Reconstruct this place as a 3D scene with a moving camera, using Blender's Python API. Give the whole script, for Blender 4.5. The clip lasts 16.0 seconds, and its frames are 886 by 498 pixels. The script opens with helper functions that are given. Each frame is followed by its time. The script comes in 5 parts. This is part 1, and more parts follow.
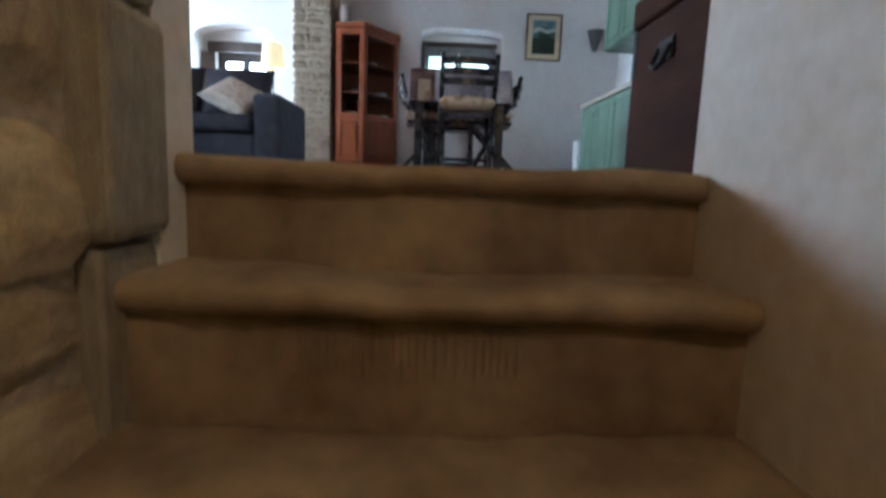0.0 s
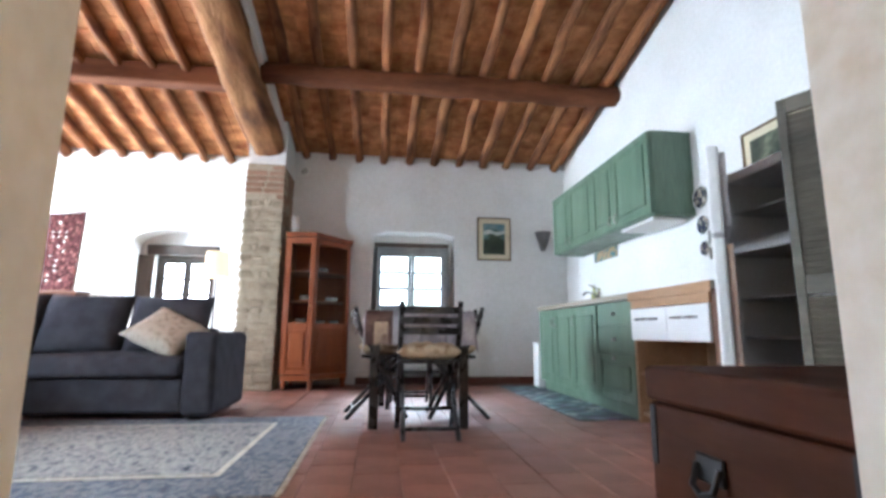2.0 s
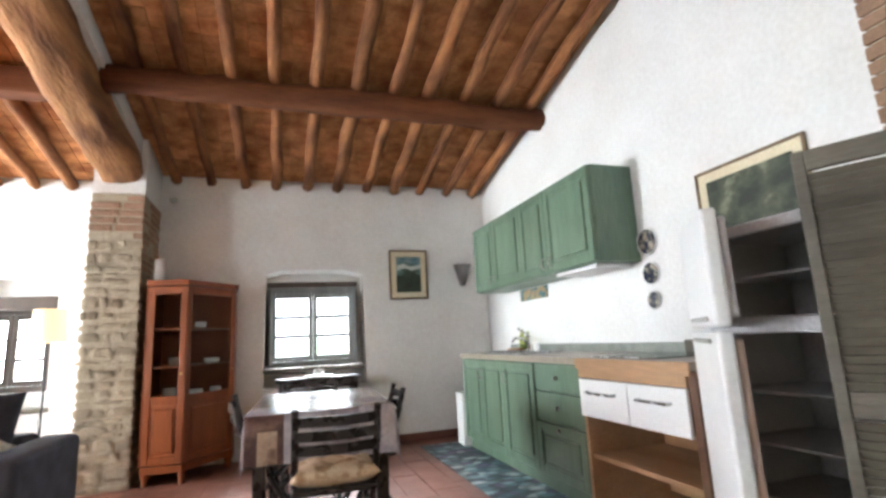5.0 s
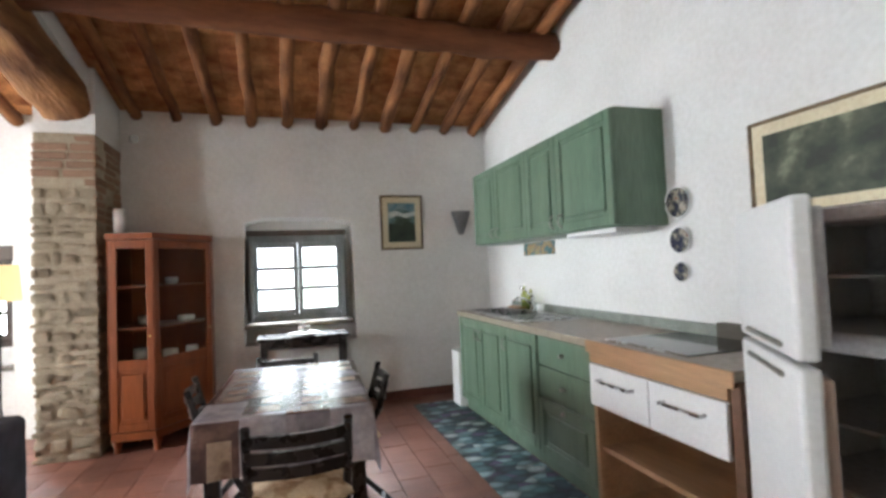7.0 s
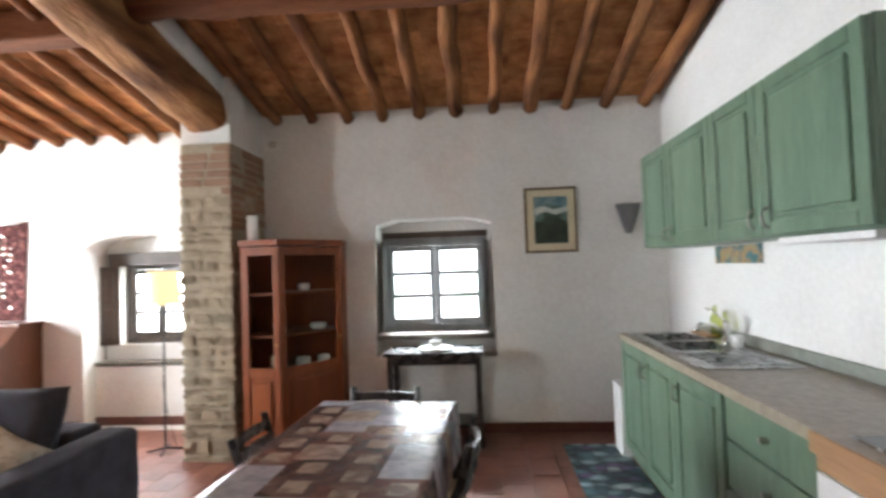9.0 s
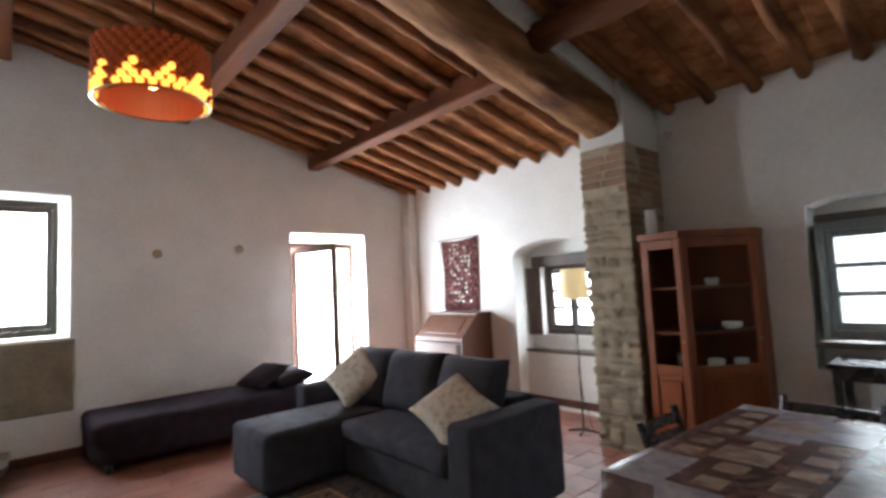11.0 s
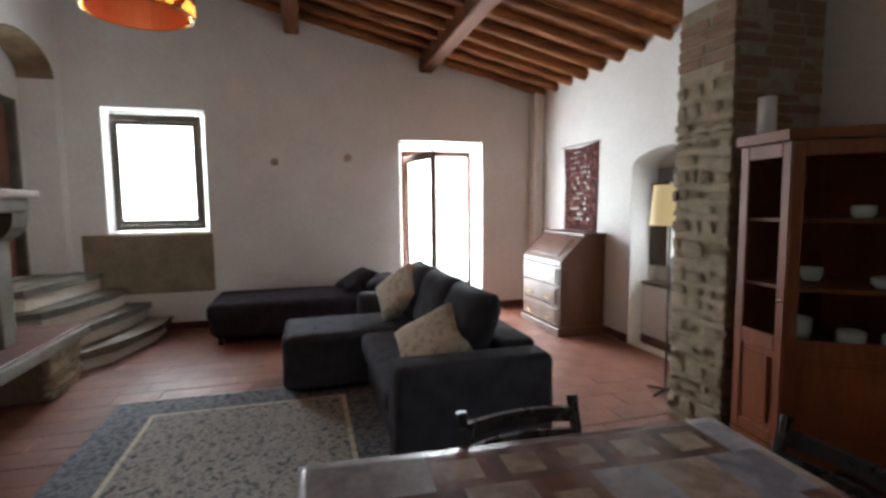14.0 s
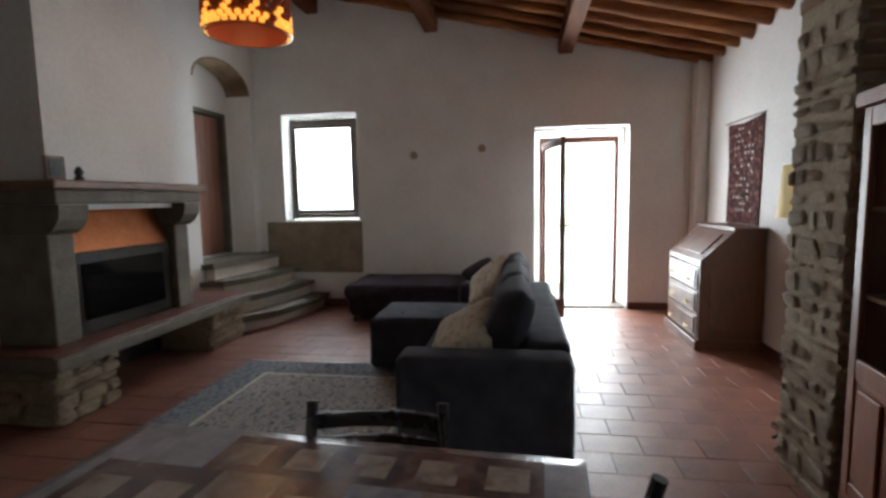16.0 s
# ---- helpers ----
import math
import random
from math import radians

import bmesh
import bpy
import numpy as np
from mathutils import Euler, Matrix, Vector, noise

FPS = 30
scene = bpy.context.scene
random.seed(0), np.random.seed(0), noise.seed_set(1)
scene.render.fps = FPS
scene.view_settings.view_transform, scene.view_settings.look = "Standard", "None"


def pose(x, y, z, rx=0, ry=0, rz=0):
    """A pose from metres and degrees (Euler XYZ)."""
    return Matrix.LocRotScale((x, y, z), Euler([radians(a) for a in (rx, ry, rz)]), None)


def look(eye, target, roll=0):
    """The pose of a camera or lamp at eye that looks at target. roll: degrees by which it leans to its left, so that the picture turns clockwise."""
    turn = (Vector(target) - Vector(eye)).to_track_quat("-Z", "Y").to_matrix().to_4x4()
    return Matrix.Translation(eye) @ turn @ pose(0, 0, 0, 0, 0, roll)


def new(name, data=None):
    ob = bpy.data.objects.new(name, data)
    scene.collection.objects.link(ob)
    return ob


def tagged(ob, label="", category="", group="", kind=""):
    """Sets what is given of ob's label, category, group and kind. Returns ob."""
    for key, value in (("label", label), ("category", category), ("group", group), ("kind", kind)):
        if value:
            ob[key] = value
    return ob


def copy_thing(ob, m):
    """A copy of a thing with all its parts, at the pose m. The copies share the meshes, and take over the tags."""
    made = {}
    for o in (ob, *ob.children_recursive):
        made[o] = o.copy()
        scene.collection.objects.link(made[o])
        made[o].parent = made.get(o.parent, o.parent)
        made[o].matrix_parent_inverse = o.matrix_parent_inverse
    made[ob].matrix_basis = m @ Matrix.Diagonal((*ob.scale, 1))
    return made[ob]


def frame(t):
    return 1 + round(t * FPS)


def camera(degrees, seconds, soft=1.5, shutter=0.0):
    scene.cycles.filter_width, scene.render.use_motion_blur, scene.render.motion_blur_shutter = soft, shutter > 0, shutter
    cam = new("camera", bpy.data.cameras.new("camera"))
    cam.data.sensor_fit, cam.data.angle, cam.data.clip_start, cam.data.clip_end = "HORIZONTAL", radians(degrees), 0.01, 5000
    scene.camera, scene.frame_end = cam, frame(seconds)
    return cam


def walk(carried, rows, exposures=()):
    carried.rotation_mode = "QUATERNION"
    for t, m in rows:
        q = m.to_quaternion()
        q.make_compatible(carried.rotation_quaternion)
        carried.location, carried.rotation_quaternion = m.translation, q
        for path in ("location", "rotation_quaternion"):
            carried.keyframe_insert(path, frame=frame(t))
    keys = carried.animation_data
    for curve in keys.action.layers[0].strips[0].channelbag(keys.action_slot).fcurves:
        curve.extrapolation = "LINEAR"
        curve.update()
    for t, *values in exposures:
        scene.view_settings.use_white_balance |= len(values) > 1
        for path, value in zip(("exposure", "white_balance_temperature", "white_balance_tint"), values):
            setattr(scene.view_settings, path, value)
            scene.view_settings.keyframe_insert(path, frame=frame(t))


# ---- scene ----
cam = camera(83.7, 16.0, 3.0, 0.4)
PATH = [
    (0, (0.64, 0.90, -0.035), (0.703, 2.88, -0.304), 2.2),
    (0.5, (0.627, 0.99, 0.142), (0.691, 2.988, 0.062), 1.7),
    (1, (0.611, 1.074, 0.285), (0.701, 3.069, 0.385), 1.8),
    (1.5, (0.586, 1.201, 0.454), (0.733, 3.184, 0.667), 1.4),
    (2, (0.562, 1.25, 0.615), (0.812, 3.209, 0.951), 0.4),
    (2.5, (0.605, 1.325, 0.7), (0.952, 3.229, 1.216), -0.9),
    (3, (0.649, 1.475, 0.867), (1.052, 3.352, 1.426), -1.8),
    (3.5, (0.636, 1.495, 0.946), (1.123, 3.354, 1.499), -3.3),
    (4, (0.667, 1.661, 0.96), (1.237, 3.504, 1.489), -3.9),
    (4.2, (0.638, 1.728, 0.977), (1.251, 3.568, 1.466), -3.7),
    (6.3, (0.795, 2.094, 1.279), (1.385, 3.992, 1.504), -1.6),
    (6.5, (0.854, 2.079, 1.306), (1.417, 3.988, 1.502), -1.3),
    (7, (0.858, 2.376, 1.345), (1.462, 4.281, 1.417), -2.4),
    (7.5, (0.996, 2.544, 1.395), (1.586, 4.455, 1.38), -2.5),
    (8, (1.135, 2.795, 1.383), (1.676, 4.721, 1.372), -2.5),
    (8.5, (1.283, 3.008, 1.42), (1.501, 4.996, 1.435), -2.1),
    (9, (1.398, 3.097, 1.463), (1.25, 5.091, 1.531), -2.0),
    (9.5, (1.401, 3.017, 1.595), (0.853, 4.94, 1.627), -1.8),
    (10, (1.406, 2.974, 1.52), (0.447, 4.724, 1.659), -2.9),
    (12.3, (1.435, 3.655, 1.337), (-0.327, 4.597, 1.259), -2.0),
    (12.5, (1.456, 3.776, 1.334), (-0.302, 4.72, 1.206), -1.7),
    (13, (1.503, 4.034, 1.301), (-0.231, 5.02, 1.148), -1.4),
    (13.5, (1.63, 4.361, 1.352), (-0.189, 5.172, 1.169), -0.8),
    (14, (1.662, 4.608, 1.384), (-0.258, 5.138, 1.203), -0.6),
    (14.5, (1.69, 4.887, 1.378), (-0.289, 5.134, 1.228), -1.0),
    (15, (1.75, 5.162, 1.389), (-0.244, 5.115, 1.239), -1.5),
    (15.5, (1.67, 5.394, 1.349), (-0.311, 5.181, 1.177), -1.1),
    (16, (1.631, 5.572, 1.354), (-0.335, 5.265, 1.151), -1.0),
]
walk(cam, [(t, look(eye, target, roll)) for t, eye, target, roll in PATH], [(0, 0.4, 4900, 4), (0.5, 0.3, 4900, 4), (1.0, 0.3, 5000, 5), (1.5, 1.1, 5200, 6), (3.5, 1.05, 6100, 10), (4.0, 1.1, 6200, 10), (6.5, 0.85, 6200, 9), (7.5, 0.45, 6200, 9), (8, 0.5, 6150, 9), (9, 0.75, 6250, 10), (9.5, 0.85, 6100, 10), (10, 0.45, 5950, 10), (12.5, -1.05, 6200, 8), (13, -1.5, 6200, 8), (13.5, -1.7, 6200, 8), (14, -0.75, 6200, 8), (14.5, -0.25, 6200, 8), (15, -0.45, 6200, 8), (15.5, -1.15, 6200, 8), (16, -1.3, 6200, 8)])

# ---- light, world and exposure ----
world = bpy.data.worlds.new("world")
scene.world = world
world.use_nodes = True
wn = world.node_tree.nodes
sky = wn.new("ShaderNodeTexSky")
sky.sky_type = "NISHITA"
sky.sun_disc = False
sky.sun_elevation, sky.sun_rotation = radians(38), radians(-62)
world.node_tree.links.new(sky.outputs[0], wn["Background"].inputs[0])
wn["Background"].inputs[1].default_value = 0.12


def lamp(name, kind, m, energy, colour=(1, 1, 1), size=(1, 1), angle=0.5):
    data = bpy.data.lights.new(name, kind)
    data.energy, data.color = energy, colour
    if kind == "AREA":
        data.shape, data.size, data.size_y = "RECTANGLE", size[0], size[1]
    if kind == "SUN":
        data.angle = radians(angle)
    if kind == "POINT":
        data.shadow_soft_size = size[0]
    ob = new(name, data)
    ob.matrix_world = m
    return ob


lamp("sun", "SUN", look((0, 0, 10), (4.2, 2.2, 6.3)), 1.0, (1, 0.95, 0.87), angle=10)
# daylight in the window openings
DAY = (0.93, 0.97, 1.0)
lamp("daylight", "AREA", look((0.97, 9.5, 2.6), (0.97, 5.6, 0.3)), 620, DAY, (2.2, 1.1))
lamp("daylight", "AREA", look((-1.93, 8.22, 1.25), (-1.93, 0, 0.5)), 40, DAY, (0.75, 0.85))
lamp("daylight", "AREA", look((-4.90, 3.0, 1.85), (0.6, 3.6, 0.0)), 75, DAY, (0.95, 1.3))
lamp("daylight", "AREA", look((-4.92, 6.28, 1.15), (-0.8, 6.5, -0.1)), 320, DAY, (0.95, 2.0))

# ---- materials ----


def material(name, base, second=None, rough=0.7, metal=0.0, scale=6.0, bump=0.15, fine=60.0, stretch=(1, 1, 1), spread=0.0, mix=(0.35, 0.7), blotch=0.0, blotch_colour=(0.1, 0.08, 0.06), spec=0.5):
    """Two scales of noise between base and second, fine relief, and a spread of tone from object to object."""
    m = bpy.data.materials.new(name)
    m.use_nodes = True
    t = m.node_tree
    n, link = t.nodes, t.links.new
    b = n["Principled BSDF"]
    second = second or tuple(c * 0.8 for c in base)
    tc = n.new("ShaderNodeTexCoord")
    mp = n.new("ShaderNodeMapping")
    mp.inputs["Scale"].default_value = stretch
    link(tc.outputs["Object"], mp.inputs[0])
    coarse = n.new("ShaderNodeTexNoise")
    coarse.inputs["Scale"].default_value, coarse.inputs["Detail"].default_value = scale, 6
    link(mp.outputs[0], coarse.inputs[0])
    ramp = n.new("ShaderNodeValToRGB")
    ramp.color_ramp.elements[0].position, ramp.color_ramp.elements[1].position = mix
    ramp.color_ramp.elements[0].color, ramp.color_ramp.elements[1].color = (*base, 1), (*second, 1)
    link(coarse.outputs[0], ramp.inputs[0])
    grain = n.new("ShaderNodeTexNoise")
    grain.inputs["Scale"].default_value, grain.inputs["Detail"].default_value = fine, 4
    link(mp.outputs[0], grain.inputs[0])
    shade = n.new("ShaderNodeMixRGB")
    shade.blend_type = "OVERLAY"
    shade.inputs[0].default_value = 0.35
    link(ramp.outputs[0], shade.inputs[1])
    link(grain.outputs[0], shade.inputs[2])
    out = shade.outputs[0]
    if spread:
        info, geo = n.new("ShaderNodeObjectInfo"), n.new("ShaderNodeNewGeometry")
        add = n.new("ShaderNodeMath")
        add.operation = "ADD"
        link(info.outputs["Random"], add.inputs[0])
        link(geo.outputs["Random Per Island"], add.inputs[1])
        rng = n.new("ShaderNodeMapRange")
        rng.inputs[2].default_value = 1.7
        rng.inputs[3].default_value, rng.inputs[4].default_value = 1 - spread, 1 + spread
        link(add.outputs[0], rng.inputs[0])
        hsv = n.new("ShaderNodeHueSaturation")
        link(rng.outputs[0], hsv.inputs["Value"])
        link(out, hsv.inputs["Color"])
        out = hsv.outputs[0]
    if blotch:
        big = n.new("ShaderNodeTexNoise")
        big.inputs["Scale"].default_value, big.inputs["Detail"].default_value = 1.3, 5
        link(mp.outputs[0], big.inputs[0])
        cut = n.new("ShaderNodeMapRange")
        cut.inputs[1].default_value, cut.inputs[2].default_value, cut.inputs[4].default_value = 0.5, 0.75, blotch
        link(big.outputs[0], cut.inputs[0])
        mx = n.new("ShaderNodeMixRGB")
        mx.inputs[2].default_value = (*blotch_colour, 1)
        link(cut.outputs[0], mx.inputs[0])
        link(out, mx.inputs[1])
        out = mx.outputs[0]
    link(out, b.inputs["Base Color"])
    rr = n.new("ShaderNodeMapRange")
    rr.inputs[3].default_value, rr.inputs[4].default_value = max(0.02, rough - 0.12), min(1, rough + 0.12)
    link(coarse.outputs[0], rr.inputs[0])
    link(rr.outputs[0], b.inputs["Roughness"])
    b.inputs["Metallic"].default_value = metal
    b.inputs["Specular IOR Level"].default_value = spec
    if bump:
        bp = n.new("ShaderNodeBump")
        bp.inputs["Strength"].default_value, bp.inputs["Distance"].default_value = bump, 0.01
        sm = n.new("ShaderNodeMath")
        link(coarse.outputs[0], sm.inputs[0])
        link(grain.outputs[0], sm.inputs[1])
        link(sm.outputs[0], bp.inputs["Height"])
        link(bp.outputs[0], b.inputs["Normal"])
    return m


def plain(name, base, rough=0.5, metal=0.0, emit=0.0, emit_colour=None):
    m = bpy.data.materials.new(name)
    m.use_nodes = True
    b = m.node_tree.nodes["Principled BSDF"]
    b.inputs["Base Color"].default_value = (*base, 1)
    b.inputs["Roughness"].default_value, b.inputs["Metallic"].default_value = rough, metal
    if emit:
        b.inputs["Emission Color"].default_value = (*(emit_colour or base), 1)
        b.inputs["Emission Strength"].default_value = emit
    return m


def pane_material(name, tint=(1, 1, 1), rough=0.0):
    m = bpy.data.materials.new(name)
    m.use_nodes = True
    b = m.node_tree.nodes["Principled BSDF"]
    b.inputs["Base Color"].default_value = (*tint, 1)
    b.inputs["Roughness"].default_value, b.inputs["Transmission Weight"].default_value, b.inputs["IOR"].default_value = rough, 1, 1.05
    return m


def glowing(name, colour, second, strength, scale=2.0):
    """A backdrop that glows: daylight distance with faint foliage."""
    m = bpy.data.materials.new(name)
    m.use_nodes = True
    t = m.node_tree
    t.nodes.remove(t.nodes["Principled BSDF"])
    e = t.nodes.new("ShaderNodeEmission")
    e.inputs[1].default_value = strength
    ns, rp = t.nodes.new("ShaderNodeTexNoise"), t.nodes.new("ShaderNodeValToRGB")
    tc = t.nodes.new("ShaderNodeTexCoord")
    t.links.new(tc.outputs["Object"], ns.inputs[0])
    ns.inputs["Scale"].default_value, ns.inputs["Detail"].default_value = scale, 8
    rp.color_ramp.elements[0].position, rp.color_ramp.elements[1].position = 0.4, 0.55
    rp.color_ramp.elements[0].color, rp.color_ramp.elements[1].color = (*second, 1), (*colour, 1)
    t.links.new(ns.outputs[0], rp.inputs[0])
    t.links.new(rp.outputs[0], e.inputs[0])
    t.links.new(e.outputs[0], t.nodes["Material Output"].inputs[0])
    return m


WHITE = material("white_plaster", (0.75, 0.745, 0.725), (0.69, 0.68, 0.655), 0.9, scale=2.5, bump=0.12, fine=35, blotch=0.12, blotch_colour=(0.62, 0.57, 0.5), spec=0.2)
CREAM = material("cream_plaster", (0.74, 0.70, 0.63), (0.66, 0.61, 0.53), 0.9, scale=3, bump=0.15, fine=30, blotch=0.25, blotch_colour=(0.52, 0.44, 0.33), spec=0.2)
TERRACOTTA = material("terracotta", (0.235, 0.092, 0.058), (0.17, 0.068, 0.046), 0.46, scale=4, bump=0.12, fine=50, spread=0.22, blotch=0.3, blotch_colour=(0.16, 0.07, 0.05))
GROUT = material("grout", (0.30, 0.20, 0.155), (0.23, 0.15, 0.115), 0.9, scale=20)
BASE = material("brown_baseboard", (0.13, 0.045, 0.03), (0.09, 0.03, 0.02), 0.45, scale=8)
ROOFTILE = material("roof_brick", (0.48, 0.235, 0.10), (0.23, 0.085, 0.035), 0.9, scale=7, bump=0.4, spread=0.42, fine=40, blotch=0.4, blotch_colour=(0.20, 0.085, 0.045), spec=0.15)
LOG = material("old_log", (0.38, 0.185, 0.075), (0.09, 0.036, 0.018), 0.75, scale=7, bump=1.0, fine=45, stretch=(1, 0.12, 1), blotch=0.35, blotch_colour=(0.06, 0.03, 0.018), spread=0.15, spec=0.15)
RAFTER = material("rafter_wood", (0.27, 0.115, 0.045), (0.085, 0.032, 0.016), 0.85, scale=9, bump=1.0, fine=70, stretch=(1, 0.15, 1), spread=0.3, spec=0.15)
PURLIN = material("purlin_wood", (0.18, 0.066, 0.028), (0.075, 0.027, 0.014), 0.7, scale=6, bump=0.5, fine=50, stretch=(0.15, 1, 1), spread=0.15, spec=0.15)
STONE = material("rough_stone", (0.42, 0.35, 0.25), (0.30, 0.24, 0.165), 0.9, scale=9, bump=0.8, fine=50, spread=0.35, blotch=0.3, blotch_colour=(0.2, 0.15, 0.1), spec=0.2)
MORTAR = material("mortar", (0.44, 0.37, 0.27), (0.34, 0.28, 0.2), 0.95, scale=14, bump=0.8, fine=60, spec=0.1)
BRICK = material("old_brick", (0.33, 0.20, 0.13), (0.24, 0.155, 0.105), 0.9, scale=9, bump=0.5, spread=0.25, spec=0.2)
GREYSTONE = material("grey_stone", (0.15, 0.13, 0.10), (0.095, 0.082, 0.062), 0.75, scale=7, bump=0.4, fine=60, blotch=0.3, blotch_colour=(0.14, 0.11, 0.08))
APRON = material("bare_tan_stone", (0.27, 0.225, 0.16), (0.19, 0.155, 0.105), 0.85, scale=6, bump=0.5, fine=50, blotch=0.3, blotch_colour=(0.16, 0.12, 0.08), spec=0.2)
DRESSED = material("dressed_grey_stone", (0.36, 0.32, 0.24), (0.25, 0.22, 0.165), 0.85, scale=6, bump=0.5, fine=50, blotch=0.3, blotch_colour=(0.2, 0.16, 0.1), spec=0.2)
STEPSTONE = material("worn_step_stone", (0.33, 0.245, 0.15), (0.20, 0.14, 0.08), 0.8, scale=6, bump=0.35, fine=22, blotch=0.65, blotch_colour=(0.085, 0.05, 0.027), spec=0.25)
STAIRSTONE = material("stair_wall_stone", (0.52, 0.41, 0.23), (0.36, 0.27, 0.15), 0.9, scale=6, bump=0.8, fine=40, spread=0.25, blotch=0.35, blotch_colour=(0.16, 0.11, 0.06))
GREEN = material("green_painted_wood", (0.125, 0.19, 0.128), (0.092, 0.148, 0.10), 0.4, scale=7, bump=0.1, fine=60, stretch=(1, 1, 0.15), blotch=0.25, blotch_colour=(0.15, 0.19, 0.11))
WORKTOP = material("beige_worktop", (0.34, 0.28, 0.21), (0.26, 0.21, 0.16), 0.35, scale=25, bump=0.03, fine=120)
UPSTAND = material("grey_upstand", (0.25, 0.27, 0.235), (0.19, 0.205, 0.18), 0.45, scale=12, bump=0.05)
OAK = material("light_oak", (0.42, 0.25, 0.13), (0.33, 0.18, 0.085), 0.5, scale=6, bump=0.1, fine=60, stretch=(1, 0.1, 1))
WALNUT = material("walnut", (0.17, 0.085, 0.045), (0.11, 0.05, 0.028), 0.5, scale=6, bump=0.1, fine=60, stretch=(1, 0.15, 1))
CHERRY = material("cherry_wood", (0.24, 0.066, 0.02), (0.15, 0.038, 0.013), 0.38, spec=0.3, scale=5, bump=0.08, fine=60, stretch=(1, 1, 0.12))
BUREAUWOOD = material("bureau_wood", (0.12, 0.05, 0.028), (0.075, 0.03, 0.018), 0.36, spec=0.35, scale=5, bump=0.08, fine=60, stretch=(1, 1, 0.15))
BLACK = material("black_lacquer", (0.016, 0.015, 0.016), (0.024, 0.02, 0.019), 0.28, scale=12, bump=0.05)
DARKWOOD = material("dark_window_wood", (0.085, 0.06, 0.045), (0.055, 0.04, 0.03), 0.5, scale=7, bump=0.2, stretch=(1, 1, 0.15))
REDWOOD = material("red_brown_wood", (0.22, 0.09, 0.05), (0.15, 0.06, 0.035), 0.5, scale=7, bump=0.15, stretch=(1, 1, 0.15))
GREYWOOD = material("grey_wood", (0.11, 0.095, 0.07), (0.07, 0.06, 0.045), 0.65, scale=7, bump=0.35, fine=60, stretch=(0.2, 0.2, 1), spread=0.15)
CHESTWOOD = material("chest_wood", (0.055, 0.016, 0.006), (0.022, 0.008, 0.004), 0.66, spec=0.06, scale=5, bump=0.15, stretch=(1, 0.2, 1), blotch=0.3, blotch_colour=(0.05, 0.02, 0.014))
SOFA = material("grey_sofa_fabric", (0.066, 0.067, 0.082), (0.046, 0.047, 0.058), 0.95, scale=9, bump=0.35, fine=220, spec=0.15)
BEDCLOTH = material("dark_purple_cover", (0.036, 0.027, 0.035), (0.024, 0.018, 0.024), 0.95, scale=9, bump=0.3, fine=180, spec=0.1)
CUSHION = material("beige_patterned_fabric", (0.64, 0.59, 0.50), (0.46, 0.40, 0.31), 0.95, scale=22, bump=0.2, fine=160, mix=(0.5, 0.62), spec=0.1)
SHELLS = material("shell_print_cushion", (0.56, 0.44, 0.30), (0.32, 0.21, 0.12), 0.9, scale=16, bump=0.3, fine=120, mix=(0.48, 0.6), spec=0.15)
STEEL = material("brushed_steel", (0.55, 0.55, 0.55), (0.45, 0.45, 0.46), 0.28, 1.0, scale=20, bump=0.03)
CHROME = plain("chrome", (0.75, 0.75, 0.76), 0.15, 1.0)
PEWTER = plain("pewter", (0.33, 0.32, 0.29), 0.35, 1.0)
BRASS = plain("brass", (0.45, 0.33, 0.14), 0.35, 1.0)
IRON = material("black_iron", (0.02, 0.02, 0.02), (0.035, 0.03, 0.03), 0.5, 0.8, scale=20)
COPPER = material("copper_sheet", (0.55, 0.21, 0.09), (0.42, 0.15, 0.06), 0.38, 0.9, scale=6, bump=0.1)
HOBGLASS = plain("black_hob_glass", (0.012, 0.012, 0.013), 0.08)
FIREGLASS = plain("black_fire_glass", (0.006, 0.006, 0.006), 0.07)
MATTBLACK = material("matt_black", (0.02, 0.017, 0.015), (0.03, 0.025, 0.02), 0.95, scale=10)
WHITELAC = material("white_lacquer", (0.76, 0.76, 0.75), (0.73, 0.73, 0.72), 0.45, scale=3, bump=0.01, spec=0.3)
FRIDGEIN = material("fridge_liner", (0.55, 0.54, 0.55), (0.48, 0.47, 0.48), 0.4, scale=4, bump=0.02)
GASKET = plain("beige_gasket", (0.55, 0.42, 0.34), 0.6)
CERAMIC = plain("white_ceramic", (0.8, 0.8, 0.78), 0.2)
GLASS = pane_material("clear_glass")
CABGLASS = pane_material("cabinet_glass", (0.75, 0.8, 0.78))
BOTTLE = pane_material("green_glass", (0.55, 0.6, 0.2), 0.05)
SHADE = plain("cream_lamp_shade", (0.75, 0.62, 0.36), 0.8, emit=0.55, emit_colour=(1.0, 0.78, 0.4))
YELLOW = plain("yellow_plastic", (0.65, 0.38, 0.05), 0.5)
OUTSIDE = glowing("bright_outdoors", (1.0, 1.0, 1.0), (0.55, 0.66, 0.48), 7.0, 1.2)
GARDENSIDE = glowing("shaded_outdoors", (0.96, 1.0, 1.05), (0.50, 0.62, 0.48), 3.2, 1.2)
MOUNT = material("cream_mount", (0.66, 0.58, 0.40), (0.6, 0.52, 0.36), 0.8, scale=8, bump=0)
GILT = material("dark_gilt_frame", (0.10, 0.06, 0.03), (0.2, 0.13, 0.06), 0.4, scale=14, bump=0.1)


